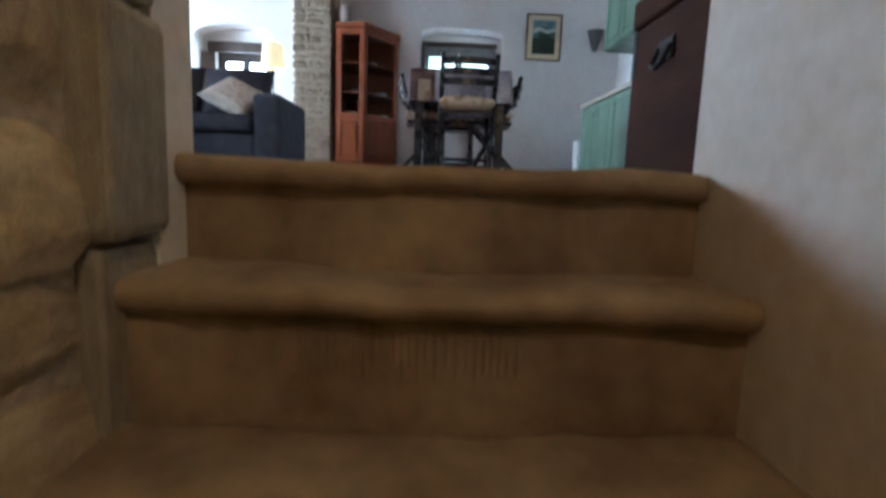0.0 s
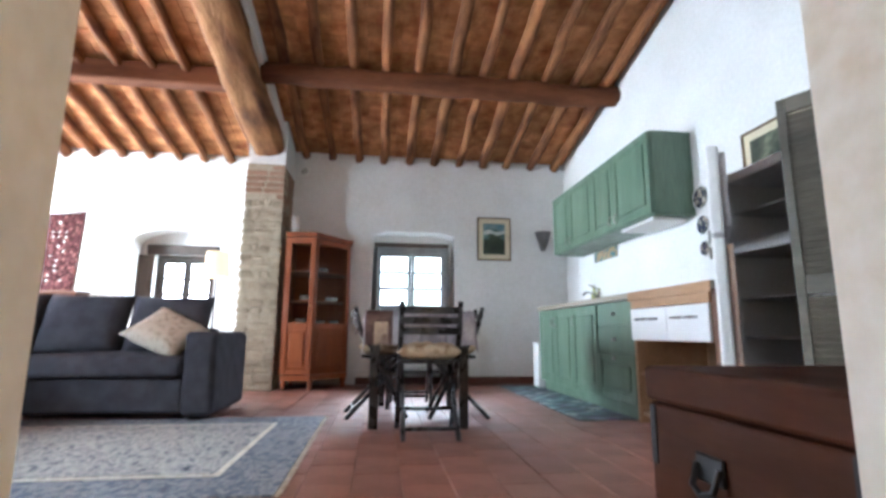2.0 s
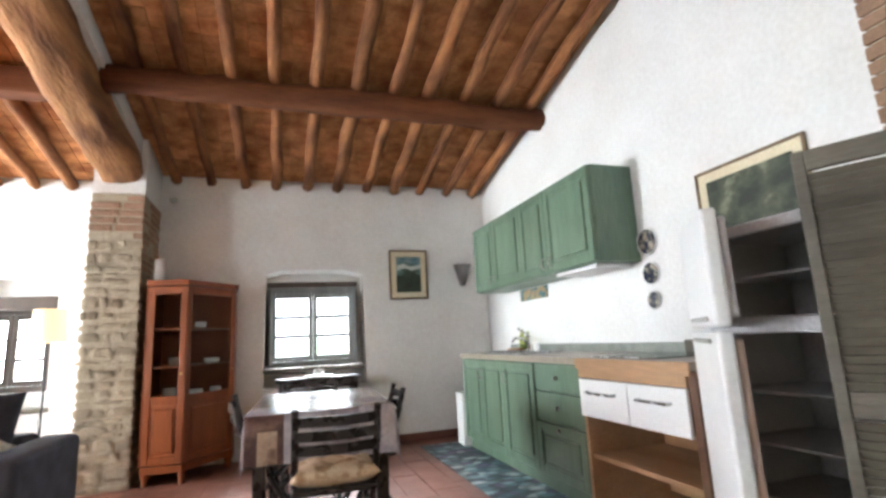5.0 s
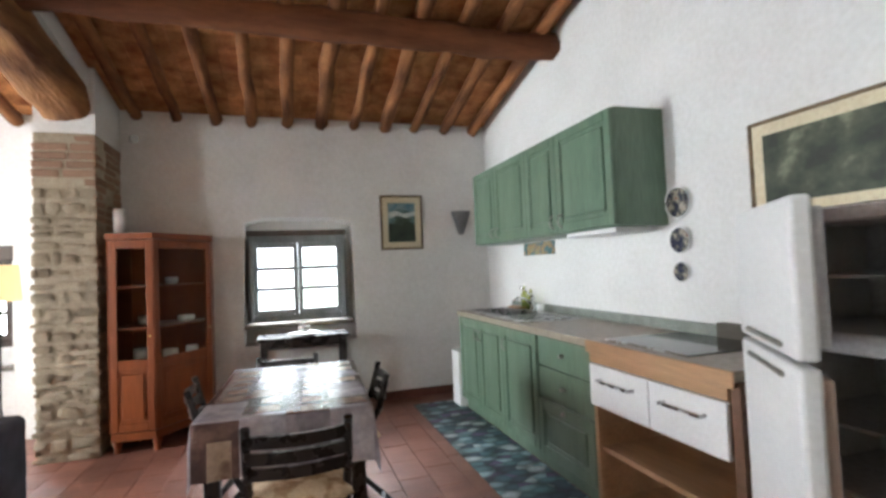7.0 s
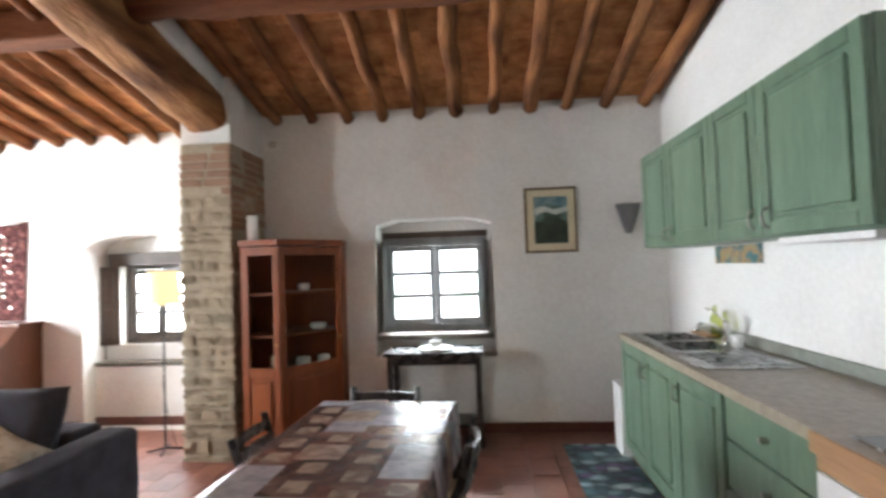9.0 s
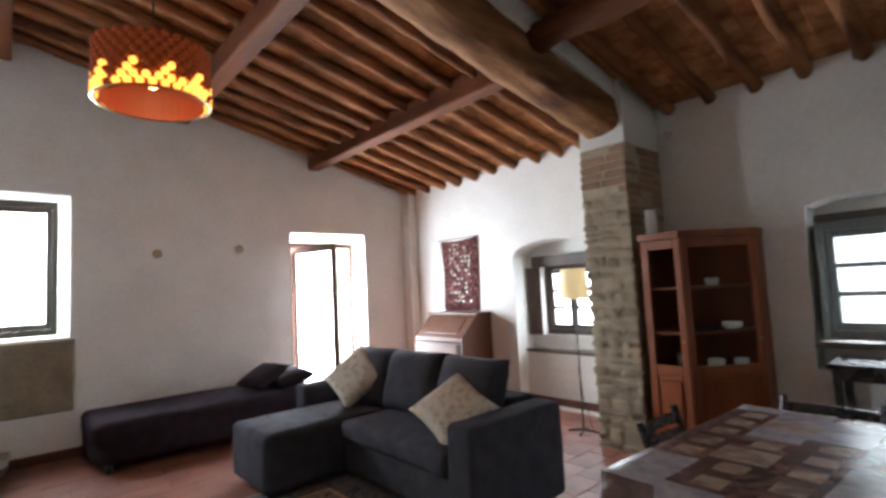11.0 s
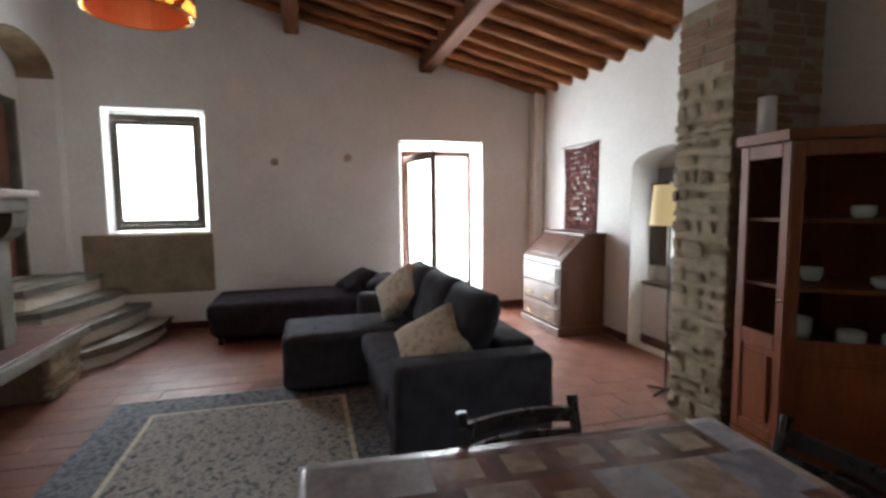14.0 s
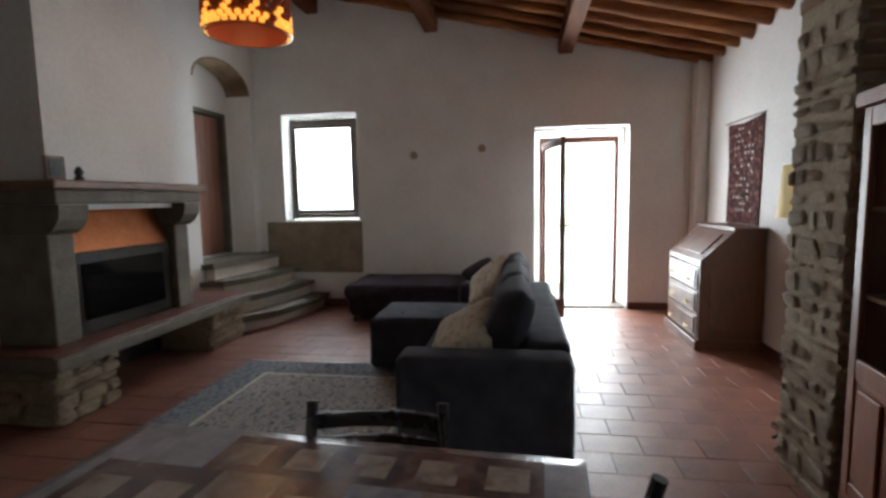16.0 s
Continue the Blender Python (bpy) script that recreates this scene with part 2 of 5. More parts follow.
def painted(name, colours, scale=6.0, rough=0.6, stretch=(1, 1, 1), cells=False, spots=None):
    """A surface in several colours: blots of noise, or cells of a mosaic."""
    m = bpy.data.materials.new(name)
    m.use_nodes = True
    t = m.node_tree
    n, link = t.nodes, t.links.new
    b = n["Principled BSDF"]
    tc, mp = n.new("ShaderNodeTexCoord"), n.new("ShaderNodeMapping")
    mp.inputs["Scale"].default_value = stretch
    link(tc.outputs["Object"], mp.inputs[0])
    rp = n.new("ShaderNodeValToRGB")
    rp.color_ramp.interpolation = "CONSTANT" if cells else "LINEAR"
    while len(rp.color_ramp.elements) < len(colours):
        rp.color_ramp.elements.new(0.5)
    for i, c in enumerate(colours):
        rp.color_ramp.elements[i].position = i / len(colours) if cells else 0.3 + 0.4 * i / (len(colours) - 1)
        rp.color_ramp.elements[i].color = (*c, 1)
    if cells:
        v = n.new("ShaderNodeTexVoronoi")
        v.inputs["Scale"].default_value = scale
        link(mp.outputs[0], v.inputs[0])
        sep = n.new("ShaderNodeSeparateColor")
        link(v.outputs["Color"], sep.inputs[0])
        link(sep.outputs[0], rp.inputs[0])
        rim = n.new("ShaderNodeMapRange")
        rim.inputs[1].default_value, rim.inputs[2].default_value, rim.inputs[3].default_value, rim.inputs[4].default_value = 0.3, 0.75, 1.2, 0.4
        link(v.outputs["Distance"], rim.inputs[0])
    else:
        v = n.new("ShaderNodeTexNoise")
        v.inputs["Scale"].default_value, v.inputs["Detail"].default_value = scale, 7
        link(mp.outputs[0], v.inputs[0])
        link(v.outputs[0], rp.inputs[0])
    fine = n.new("ShaderNodeTexNoise")
    fine.inputs["Scale"].default_value = scale * 6
    link(mp.outputs[0], fine.inputs[0])
    mx = n.new("ShaderNodeMixRGB")
    mx.blend_type, mx.inputs[0].default_value = "OVERLAY", 0.5
    link(rp.outputs[0], mx.inputs[1])
    link(fine.outputs[0], mx.inputs[2])
    out = mx.outputs[0]
    if cells:
        edge = n.new("ShaderNodeVectorMath")
        edge.operation = "SCALE"
        link(out, edge.inputs[0])
        link(rim.outputs[0], edge.inputs["Scale"])
        out = edge.outputs[0]
    link(out, b.inputs["Base Color"])
    b.inputs["Roughness"].default_value = rough
    return m


LANDSCAPE = painted("landscape_painting", [(0.02, 0.03, 0.02), (0.05, 0.08, 0.05), (0.12, 0.2, 0.2), (0.5, 0.5, 0.42)], 5)
GARDEN = painted("garden_painting", [(0.01, 0.014, 0.008), (0.02, 0.026, 0.014), (0.06, 0.07, 0.04), (0.26, 0.26, 0.17)], 6)
SEASIDE = painted("seaside_print", [(0.03, 0.06, 0.07), (0.05, 0.16, 0.18), (0.35, 0.2, 0.08), (0.2, 0.3, 0.2)], 14)
PLATEPAINT = painted("painted_plate", [(0.012, 0.013, 0.03), (0.03, 0.035, 0.07), (0.10, 0.10, 0.09), (0.42, 0.38, 0.32), (0.2, 0.09, 0.05)], 22, 0.2)
GREYFRAME = material("grey_window_wood", (0.24, 0.25, 0.25), (0.17, 0.18, 0.18), 0.5, scale=7, bump=0.15, stretch=(1, 1, 0.2))
WEAVING = painted("maroon_weaving", [(0.07, 0.022, 0.022), (0.10, 0.035, 0.032), (0.06, 0.02, 0.02), (0.14, 0.06, 0.05)], 28, 0.85, (1, 1, 1), True)
WEAVING.node_tree.nodes["Principled BSDF"].inputs["Specular IOR Level"].default_value = 0.1
RUGMAT = painted("blue_grey_rug", [(0.04, 0.05, 0.07), (0.16, 0.17, 0.18), (0.40, 0.38, 0.34), (0.26, 0.25, 0.24), (0.12, 0.12, 0.13)], 24, 0.95)
RUGEDGE = painted("rug_border_wool", [(0.05, 0.06, 0.09), (0.09, 0.11, 0.15), (0.24, 0.24, 0.24), (0.07, 0.085, 0.12)], 26, 0.95)
MATMAT = painted("pebble_mat", [(0.05, 0.10, 0.13), (0.25, 0.36, 0.4), (0.08, 0.16, 0.18), (0.42, 0.47, 0.48), (0.12, 0.08, 0.17), (0.16, 0.25, 0.26), (0.04, 0.06, 0.09)], 9.5, 0.5, (1, 1.5, 1), True)
CLOTHMATS = [material("cloth_print", a, b, 0.22, scale=12, bump=0.14, fine=40, mix=(0.45, 0.6), spec=0.55) for a, b in (
    ((0.38, 0.29, 0.24), (0.27, 0.19, 0.15)), ((0.12, 0.055, 0.045), (0.20, 0.12, 0.095)), ((0.37, 0.34, 0.36), (0.28, 0.26, 0.29)), ((0.20, 0.18, 0.205), (0.28, 0.25, 0.27)), ((0.085, 0.05, 0.046), (0.15, 0.09, 0.075)), ((0.36, 0.27, 0.21), (0.20, 0.13, 0.10)))]

# ---- building blocks ----


def mesh_of(bm, name, mats, smooth=False):
    me = bpy.data.meshes.new(name)
    bmesh.ops.recalc_face_normals(bm, faces=bm.faces)
    bm.to_mesh(me)
    bm.free()
    for m in mats if isinstance(mats, (list, tuple)) else [mats]:
        me.materials.append(m)
    if smooth:
        for p in me.polygons:
            p.use_smooth = True
    return me


def part(name, bm, mats, parent=None, label="", smooth=False):
    ob = new(name, mesh_of(bm, name, mats, smooth))
    if parent:
        ob.parent = parent
    if label:
        ob["label"] = label
    return ob


def thing(name, label, category, group="", at=None):
    return_ob = tagged(new(name), label, category, group)
    if at is not None:
        return_ob.matrix_world = at
    return return_ob


def struct(name, bm, mats, label="", smooth=False):
    return tagged(part(name, bm, mats, None, "", smooth), label, "", "", "structure")


def box(x0, x1, y0, y1, z0, z1, bevel=0.0, seg=1, bm=None, m=None):
    bm = bm or bmesh.new()
    b2 = bmesh.new()
    bmesh.ops.create_cube(b2, size=1)
    b2.transform(Matrix.Translation(((x0 + x1) / 2, (y0 + y1) / 2, (z0 + z1) / 2)) @ Matrix.Diagonal((x1 - x0, y1 - y0, z1 - z0, 1)))
    if bevel:
        bmesh.ops.bevel(b2, geom=b2.edges[:], offset=bevel, segments=seg, affect="EDGES", profile=0.5)
    if m:
        b2.transform(m)
    return join(bm, b2)


def join(bm, other):
    tmp = bpy.data.meshes.new("tmp")
    other.to_mesh(tmp)
    other.free()
    bm.from_mesh(tmp)
    bpy.data.meshes.remove(tmp)
    return bm


def turned(profile, seg=24, bm=None, m=None):
    """A turned body round z from (radius, height) pairs."""
    b2 = bmesh.new()
    rings = []
    for r, z in profile:
        rings.append([b2.verts.new((r * math.cos(2 * math.pi * i / seg), r * math.sin(2 * math.pi * i / seg), z)) for i in range(seg)] if r > 1e-5 else [b2.verts.new((0, 0, z))])
    for a, b in zip(rings, rings[1:]):
        for i in range(seg):
            j = (i + 1) % seg
            vs = [a[i % len(a)], a[j % len(a)], b[j % len(b)], b[i % len(b)]]
            vs = list(dict.fromkeys(vs))
            if len(vs) > 2:
                b2.faces.new(vs)
    if m:
        b2.transform(m)
    return join(bm or bmesh.new(), b2)


def rod(points, radius, seg=8, bm=None, wobble=0.0, taper=1.0, seed=0):
    """A round bar along points."""
    b2 = bmesh.new()
    pts = [Vector(p) for p in points]
    rings = []
    for k, p in enumerate(pts):
        d = (pts[min(k + 1, len(pts) - 1)] - pts[max(k - 1, 0)]).normalized()
        side = d.cross(Vector((0, 0, 1)) if abs(d.z) < 0.95 else Vector((1, 0, 0))).normalized()
        up = side.cross(d)
        r0 = radius * (1 + (taper - 1) * k / max(1, len(pts) - 1))
        ring = []
        for i in range(seg):
            a = 2 * math.pi * i / seg
            r = r0 * (1 + wobble * noise.noise(Vector((k * 0.7 + seed, math.cos(a) * 1.2, math.sin(a) * 1.2 + seed))))
            ring.append(b2.verts.new(p + side * (r * math.cos(a)) + up * (r * math.sin(a))))
        rings.append(ring)
    for a, b in zip(rings, rings[1:]):
        for i in range(seg):
            b2.faces.new((a[i], a[(i + 1) % seg], b[(i + 1) % seg], b[i]))
    b2.faces.new(rings[0])
    b2.faces.new(rings[-1])
    return join(bm or bmesh.new(), b2)


def hewn(points, radius, seg=32, wobble=0.1, power=4.5, tilt=0.0, seed=0):
    """A roughly squared beam with rounded arrises along points that run in y."""
    b2 = bmesh.new()
    rings = []
    for k, p in enumerate(points):
        ring = []
        for i in range(seg):
            a = 2 * math.pi * i / seg
            c, s = math.cos(a), math.sin(a)
            r = radius / (abs(c) ** power + abs(s) ** power) ** (1 / power)
            r *= 1 + wobble * noise.noise(Vector((k * 0.45 + seed, c * 1.3, s * 1.3))) + 0.35 * wobble * noise.noise(Vector((k * 1.3, c * 5, s * 5 + seed)))
            ca, sa = math.cos(a + tilt), math.sin(a + tilt)
            ring.append(b2.verts.new((p[0] + r * ca, p[1], p[2] + r * sa)))
        rings.append(ring)
    for a, b in zip(rings, rings[1:]):
        for i in range(seg):
            b2.faces.new((a[i], a[(i + 1) % seg], b[(i + 1) % seg], b[i]))
    b2.faces.new(rings[0])
    b2.faces.new(rings[-1])
    return b2


def slab(outline, place, depth, holes=(), bm=None):
    """A flat body from a 2D outline with holes: place(u, v, d) gives the point at depth d."""
    from mathutils.geometry import tessellate_polygon
    b2 = bmesh.new()
    loops = [list(outline), *[list(h) for h in holes]]
    tris = tessellate_polygon([[Vector((u, v, 0)) for u, v in lp] for lp in loops])
    flat = [p for lp in loops for p in lp]
    front = [b2.verts.new(place(u, v, 0)) for u, v in flat]
    back = [b2.verts.new(place(u, v, depth)) for u, v in flat]
    for a, b, c in tris:
        for vs in ((front[a], front[b], front[c]), (back[c], back[b], back[a])):
            try:
                b2.faces.new(vs)
            except ValueError:
                pass
    k = 0
    for lp in loops:
        for i in range(len(lp)):
            a, b = k + i, k + (i + 1) % len(lp)
            b2.faces.new((front[a], front[b], back[b], back[a]))
        k += len(lp)
    return join(bm or bmesh.new(), b2)


def rect(u0, u1, v0, v1):
    return [(u0, v0), (u1, v0), (u1, v1), (u0, v1)]


def arch(u0, u1, v0, spring, top, n=12):
    """A door-like outline with a segmental arch."""
    pts = [(u0, v0), (u1, v0)]
    c, h = (u0 + u1) / 2, (u1 - u0) / 2
    for i in range(n + 1):
        a = math.pi * i / n
        pts.append((c + h * math.cos(a), spring + (top - spring) * math.sin(a)))
    return pts


def pillow(w, h, d, seed=0, n=10, pinch=0.12):
    """A soft cushion in the xz plane, thickest in the middle, its corners drawn out."""
    b2 = bmesh.new()
    sides = []
    for s in (1, -1):
        grid = []
        for i in range(n + 1):
            row = []
            for j in range(n + 1):
                u, v = 2 * i / n - 1, 2 * j / n - 1
                t = max(0.0, (1 - u ** 4) * (1 - v ** 4)) ** 0.5
                wob = 1 + 0.12 * noise.noise(Vector((u * 2 + seed, v * 2, s)))
                x = u * w / 2 * (1 - pinch * (1 - v * v) * abs(u) ** 3)
                z = v * h / 2 * (1 - pinch * (1 - u * u) * abs(v) ** 3)
                row.append(b2.verts.new((x, s * d / 2 * t * wob, z)))
            grid.append(row)
        sides.append(grid)
        for i in range(n):
            for j in range(n):
                b2.faces.new((grid[i][j], grid[i + 1][j], grid[i + 1][j + 1], grid[i][j + 1]))
    bmesh.ops.remove_doubles(b2, verts=b2.verts[:], dist=0.0005)
    return b2


def soft_box(x0, x1, y0, y1, z0, z1, r=0.05, puff=0.0, seed=0):
    """An upholstered block: rounded edges and a slight swell on top."""
    b2 = box(x0, x1, y0, y1, z0, z1, r, 4)
    bmesh.ops.subdivide_edges(b2, edges=[e for e in b2.edges if e.calc_length() > 0.2], cuts=5, use_grid_fill=True)
    cx, cy, hx, hy = (x0 + x1) / 2, (y0 + y1) / 2, (x1 - x0) / 2, (y1 - y0) / 2
    for v in b2.verts:
        u, w = (v.co.x - cx) / hx, (v.co.y - cy) / hy
        if v.co.z > (z0 + z1) / 2:
            v.co.z += puff * max(0, 1 - u * u) * max(0, 1 - w * w)
        v.co += Vector((noise.noise(v.co * 5), noise.noise(v.co * 5 + Vector((9, 0, 0))), noise.noise(v.co * 5 + Vector((0, 9, 0))))) * 0.006
    return b2


# ---- the large structure ----
N, NL, E, W, S, S2 = 7.47, 7.63, 3.0, -4.45, 2.2, 1.78


def roof(y):
    return 2.88 + 0.235 * (7.5 - y)


# floor bed under the tiles
struct("floor", box(W - 0.4, E + 0.4, 2.0, 8.2, -0.13, -0.012), GROUT, "terracotta tiled living room floor")

WW = rect(2.55, 3.55, 1.10, 2.45)
struct("wall_west", slab([(1.2, -0.2), (8.1, -0.2), (8.1, roof(8.1)), (1.2, roof(1.2))], lambda u, v, d: (W - d, u, v), 0.4, [WW, [(5.75, 0.001), (6.83, 0.001), (6.83, 2.17), (5.75, 2.17)]]), WHITE, "white plastered wall")
struct("wall_east", slab([(0.9, -0.2), (7.9, -0.2), (7.9, roof(7.9)), (0.9, roof(0.9))], lambda u, v, d: (E + d, u, v), 0.35), WHITE, "white plastered wall behind the kitchen")
KW = [(0.45, 0.66), (1.52, 0.66), (1.50, 1.84), (1.3, 1.89), (0.65, 1.89), (0.48, 1.84)]
struct("wall_north", slab([(-0.55, -0.2), (E, -0.2), (E, roof(N)), (-0.55, roof(N))], lambda u, v, d: (u, N + d, v), 0.42, [KW]), WHITE, "white plastered kitchen end wall with deep window")
struct("wall_window_infill", slab(KW, lambda u, v, d: (u, N + 0.282 + d, v), 0.12, [rect(0.482, 1.458, 0.862, 1.728)]), WHITE, "white plaster round the kitchen window")
struct("wall_north_living", slab([(W, -0.2), (-0.9, -0.2), (-0.9, roof(NL)), (W, roof(NL))], lambda u, v, d: (u, NL + d, v), 0.30, [arch(-2.46, -1.42, 0.001, 1.70, 1.87)]), WHITE, "white plastered wall with arched window niche")
NB = rect(-2.30, -1.56, 0.77, 1.60)
struct("wall_niche_back", slab(rect(-2.7, -1.2, -0.2, 2.1), lambda u, v, d: (u, NL + 0.302 + d, v), 0.25, [NB]), WHITE, "white wall at the back of the niche")
struct("wall_niche_parapet", box(-2.46, -1.42, NL + 0.16, NL + 0.30, 0, 0.58), WHITE, "white parapet below the niche window")
struct("niche_sill", box(-2.45, -1.43, NL + 0.13, NL + 0.29, 0.583, 0.62, 0.008), GREYSTONE, "stone sill in the niche")
ARCH = arch(-4.33, -3.20, 0.66, 2.68, 2.98)
struct("wall_south", slab([(W, -0.2), (-0.95, -0.2), (-0.95, roof(S)), (W, roof(S))], lambda u, v, d: (u, S - d, v), 0.32, [ARCH]), WHITE, "white plastered wall with arched door recess")
struct("wall_south_east", slab([(-0.95, -0.2), (0.18, -0.2), (0.18, 2.25), (1.14, 2.25), (1.14, -0.2), (E, -0.2), (E, roof(S2)), (-0.95, roof(S2))], lambda u, v, d: (u, S2 - d, v), 0.12), WHITE, "white plastered wall with the stair opening")
DOORH = rect(-4.27, -3.40, 0.705, 2.46)
struct("wall_recess_back", slab(rect(-4.7, -3.1, 0.3, 3.2), lambda u, v, d: (u, 1.877 - d, v), 0.15, [DOORH]), WHITE, "white wall at the back of the door recess")
struct("recess_floor", box(-4.6, -3.1, 1.5, S - 0.003, 0.4, 0.70), GREYSTONE, "stone floor of the door recess")
ring = [(-3.765 + 0.565 * math.cos(t), 2.68 + 0.30 * math.sin(t)) for t in np.linspace(0, math.pi, 15)]
struct("arch_soffit", slab([(-3.765 + (u + 3.765) * 0.996, v - 0.002) for u, v in ring] + [(-3.765 + (u + 3.765) * 0.95, 2.68 + (v - 2.68) * 0.90) for u, v in reversed(ring)], lambda u, v, d: (u, S + 0.004 - d, v), 0.31), STEPSTONE, "bare tan stone lining of the arch")
# stone panel below the west window
struct("window_apron", box(W + 0.002, W + 0.035, 2.30, 3.585, 0.43, 1.085, 0.01), APRON, "bare grey stone panel below the window")
struct("corner_pipe_box", box(W + 0.002, W + 0.19, NL - 0.14, NL - 0.002, 0, roof(NL) - 0.02, 0.02, 2), WHITE, "white plastered pipe casing in the corner")
# white masonry over the pier and infill above the log
struct("pier_head", slab([(6.86, 2.50), (N + 0.3, 2.50), (N + 0.3, roof(N + 0.3)), (6.86, roof(6.86))], lambda u, v, d: (-0.955 + d, u, v), 0.41), WHITE, "white plastered masonry over the stone pier")
struct("log_infill", slab([(2.0, roof(2.0) - 0.16), (6.9, roof(6.9) - 0.16), (6.9, roof(6.9)), (2.0, roof(2.0))], lambda u, v, d: (-0.76 + d, u, v), 0.17), WHITE, "white plaster strip above the log")
# baseboards
struct("baseboard", box(0.3, E - 0.02, N - 0.018, N - 0.001, 0, 0.085, 0.004), BASE, "brown baseboard")
struct("baseboard", box(-4.2, -2.47, NL - 0.018, NL - 0.001, 0, 0.085, 0.004), BASE, "brown baseboard")
struct("baseboard", box(-2.46, -1.42, NL + 0.142, NL + 0.159, 0, 0.085, 0.004), BASE, "brown baseboard")
struct("baseboard", box(W + 0.001, W + 0.018, 6.84, 7.48, 0, 0.085, 0.004), BASE, "brown baseboard")
struct("baseboard", box(W + 0.001, W + 0.018, 3.0, 5.74, 0, 0.085, 0.004), BASE, "brown baseboard")
# brick pilaster on the east wall
struct("brick_pilaster", box(E - 0.08, E + 0.01, 2.78, 3.15, 0, roof(3.15) - 0.03, 0.012), MORTAR, "bare brick pilaster on the white wall")


def ceiling():
    """Brick tiles laid between the rafters, each with its own edges, in one sloping sheet."""
    bm = bmesh.new()
    rng = random.Random(4)
    sl = math.sqrt(1 + 0.235 ** 2)
    verts, faces = [], []
    x = W
    while x < E:
        y = S2 - 0.1
        while y < 7.7:
            w, l, dz = 0.318, 0.157, rng.uniform(0, 0.008)
            a = [(x, y), (x + w, y), (x + w, y + l), (x, y + l)]
            k = len(verts)
            verts += [(p, q, roof(q) + dz) for p, q in a] + [(p, q, roof(q) + 0.03) for p, q in a]
            faces += [(k + 3, k + 2, k + 1, k), (k, k + 1, k + 5, k + 4), (k + 1, k + 2, k + 6, k + 5), (k + 2, k + 3, k + 7, k + 6), (k + 3, k, k + 4, k + 7)]
            y += 0.161
        x += 0.3225
    k = len(verts)
    verts += [(W - 0.5, 0.8, roof(0.8) + 0.035), (E + 0.5, 0.8, roof(0.8) + 0.035), (E + 0.5, 8.4, roof(8.4) + 0.035), (W - 0.5, 8.4, roof(8.4) + 0.035)]
    faces.append((k + 3, k + 2, k + 1, k))
    verts += [(p, q, r + 0.15) for p, q, r in verts[k:k + 4]]
    faces.append((k + 4, k + 5, k + 6, k + 7))
    me = bpy.data.meshes.new("ceiling")
    me.from_pydata(verts, [], faces)
    me.materials.append(ROOFTILE)
    return tagged(new("ceiling", me), "sloping ceiling of reddish brick tiles", "", "", "structure")


ceiling()


def rafters():
    rng = random.Random(8)
    for x0, x1 in ((-4.30, -0.95), (-0.42, 2.95)):
        x = x0
        while x < x1:
            pts = [(x + 0.025 * noise.noise(Vector((x * 3, k * 0.8, 0))), y, roof(y) - 0.05 + 0.012 * noise.noise(Vector((x, k * 0.9, 5)))) for k, y in enumerate(np.linspace(S2 - 0.02, (NL if x < -0.9 else N) + 0.06, 24))]
            struct("rafter", rod(pts, rng.uniform(0.044, 0.058), 9, None, 0.38, 1.1, x), RAFTER, "rough round chestnut rafter", True)
            x += 0.325 + rng.uniform(-0.015, 0.015)


rafters()
lg = hewn([(-0.775 + 0.02 * math.sin(y * 2), y, 2.77 + 0.235 * (6.85 - y)) for y in np.linspace(1.65, 6.97, 60)], 0.168, tilt=0.10, seed=2.0)
struct("log_beam", lg, LOG, "massive old log beam resting on the stone pier", True)
for (y, zc, r) in ((5.90, 3.10, 0.105), (4.28, 3.51, 0.115), (2.75, 3.87, 0.115)):
    struct("purlin", rod([(x, y + 0.02 * math.sin(x * 3), zc + 0.012 * math.sin(x * 2 + 1)) for x in np.linspace(-0.62, E + 0.05, 24)], r, 12, None, 0.32, 1.05, y), PURLIN, "round dark wooden purlin", True)
for (y, z) in ((6.10, 3.0), (4.52, 3.34), (3.02, 3.66)):
    struct("purlin", box(W - 0.05, -0.85, y - 0.085, y + 0.085, z, z + 0.21, 0.025, 2), PURLIN, "squared dark wooden purlin")

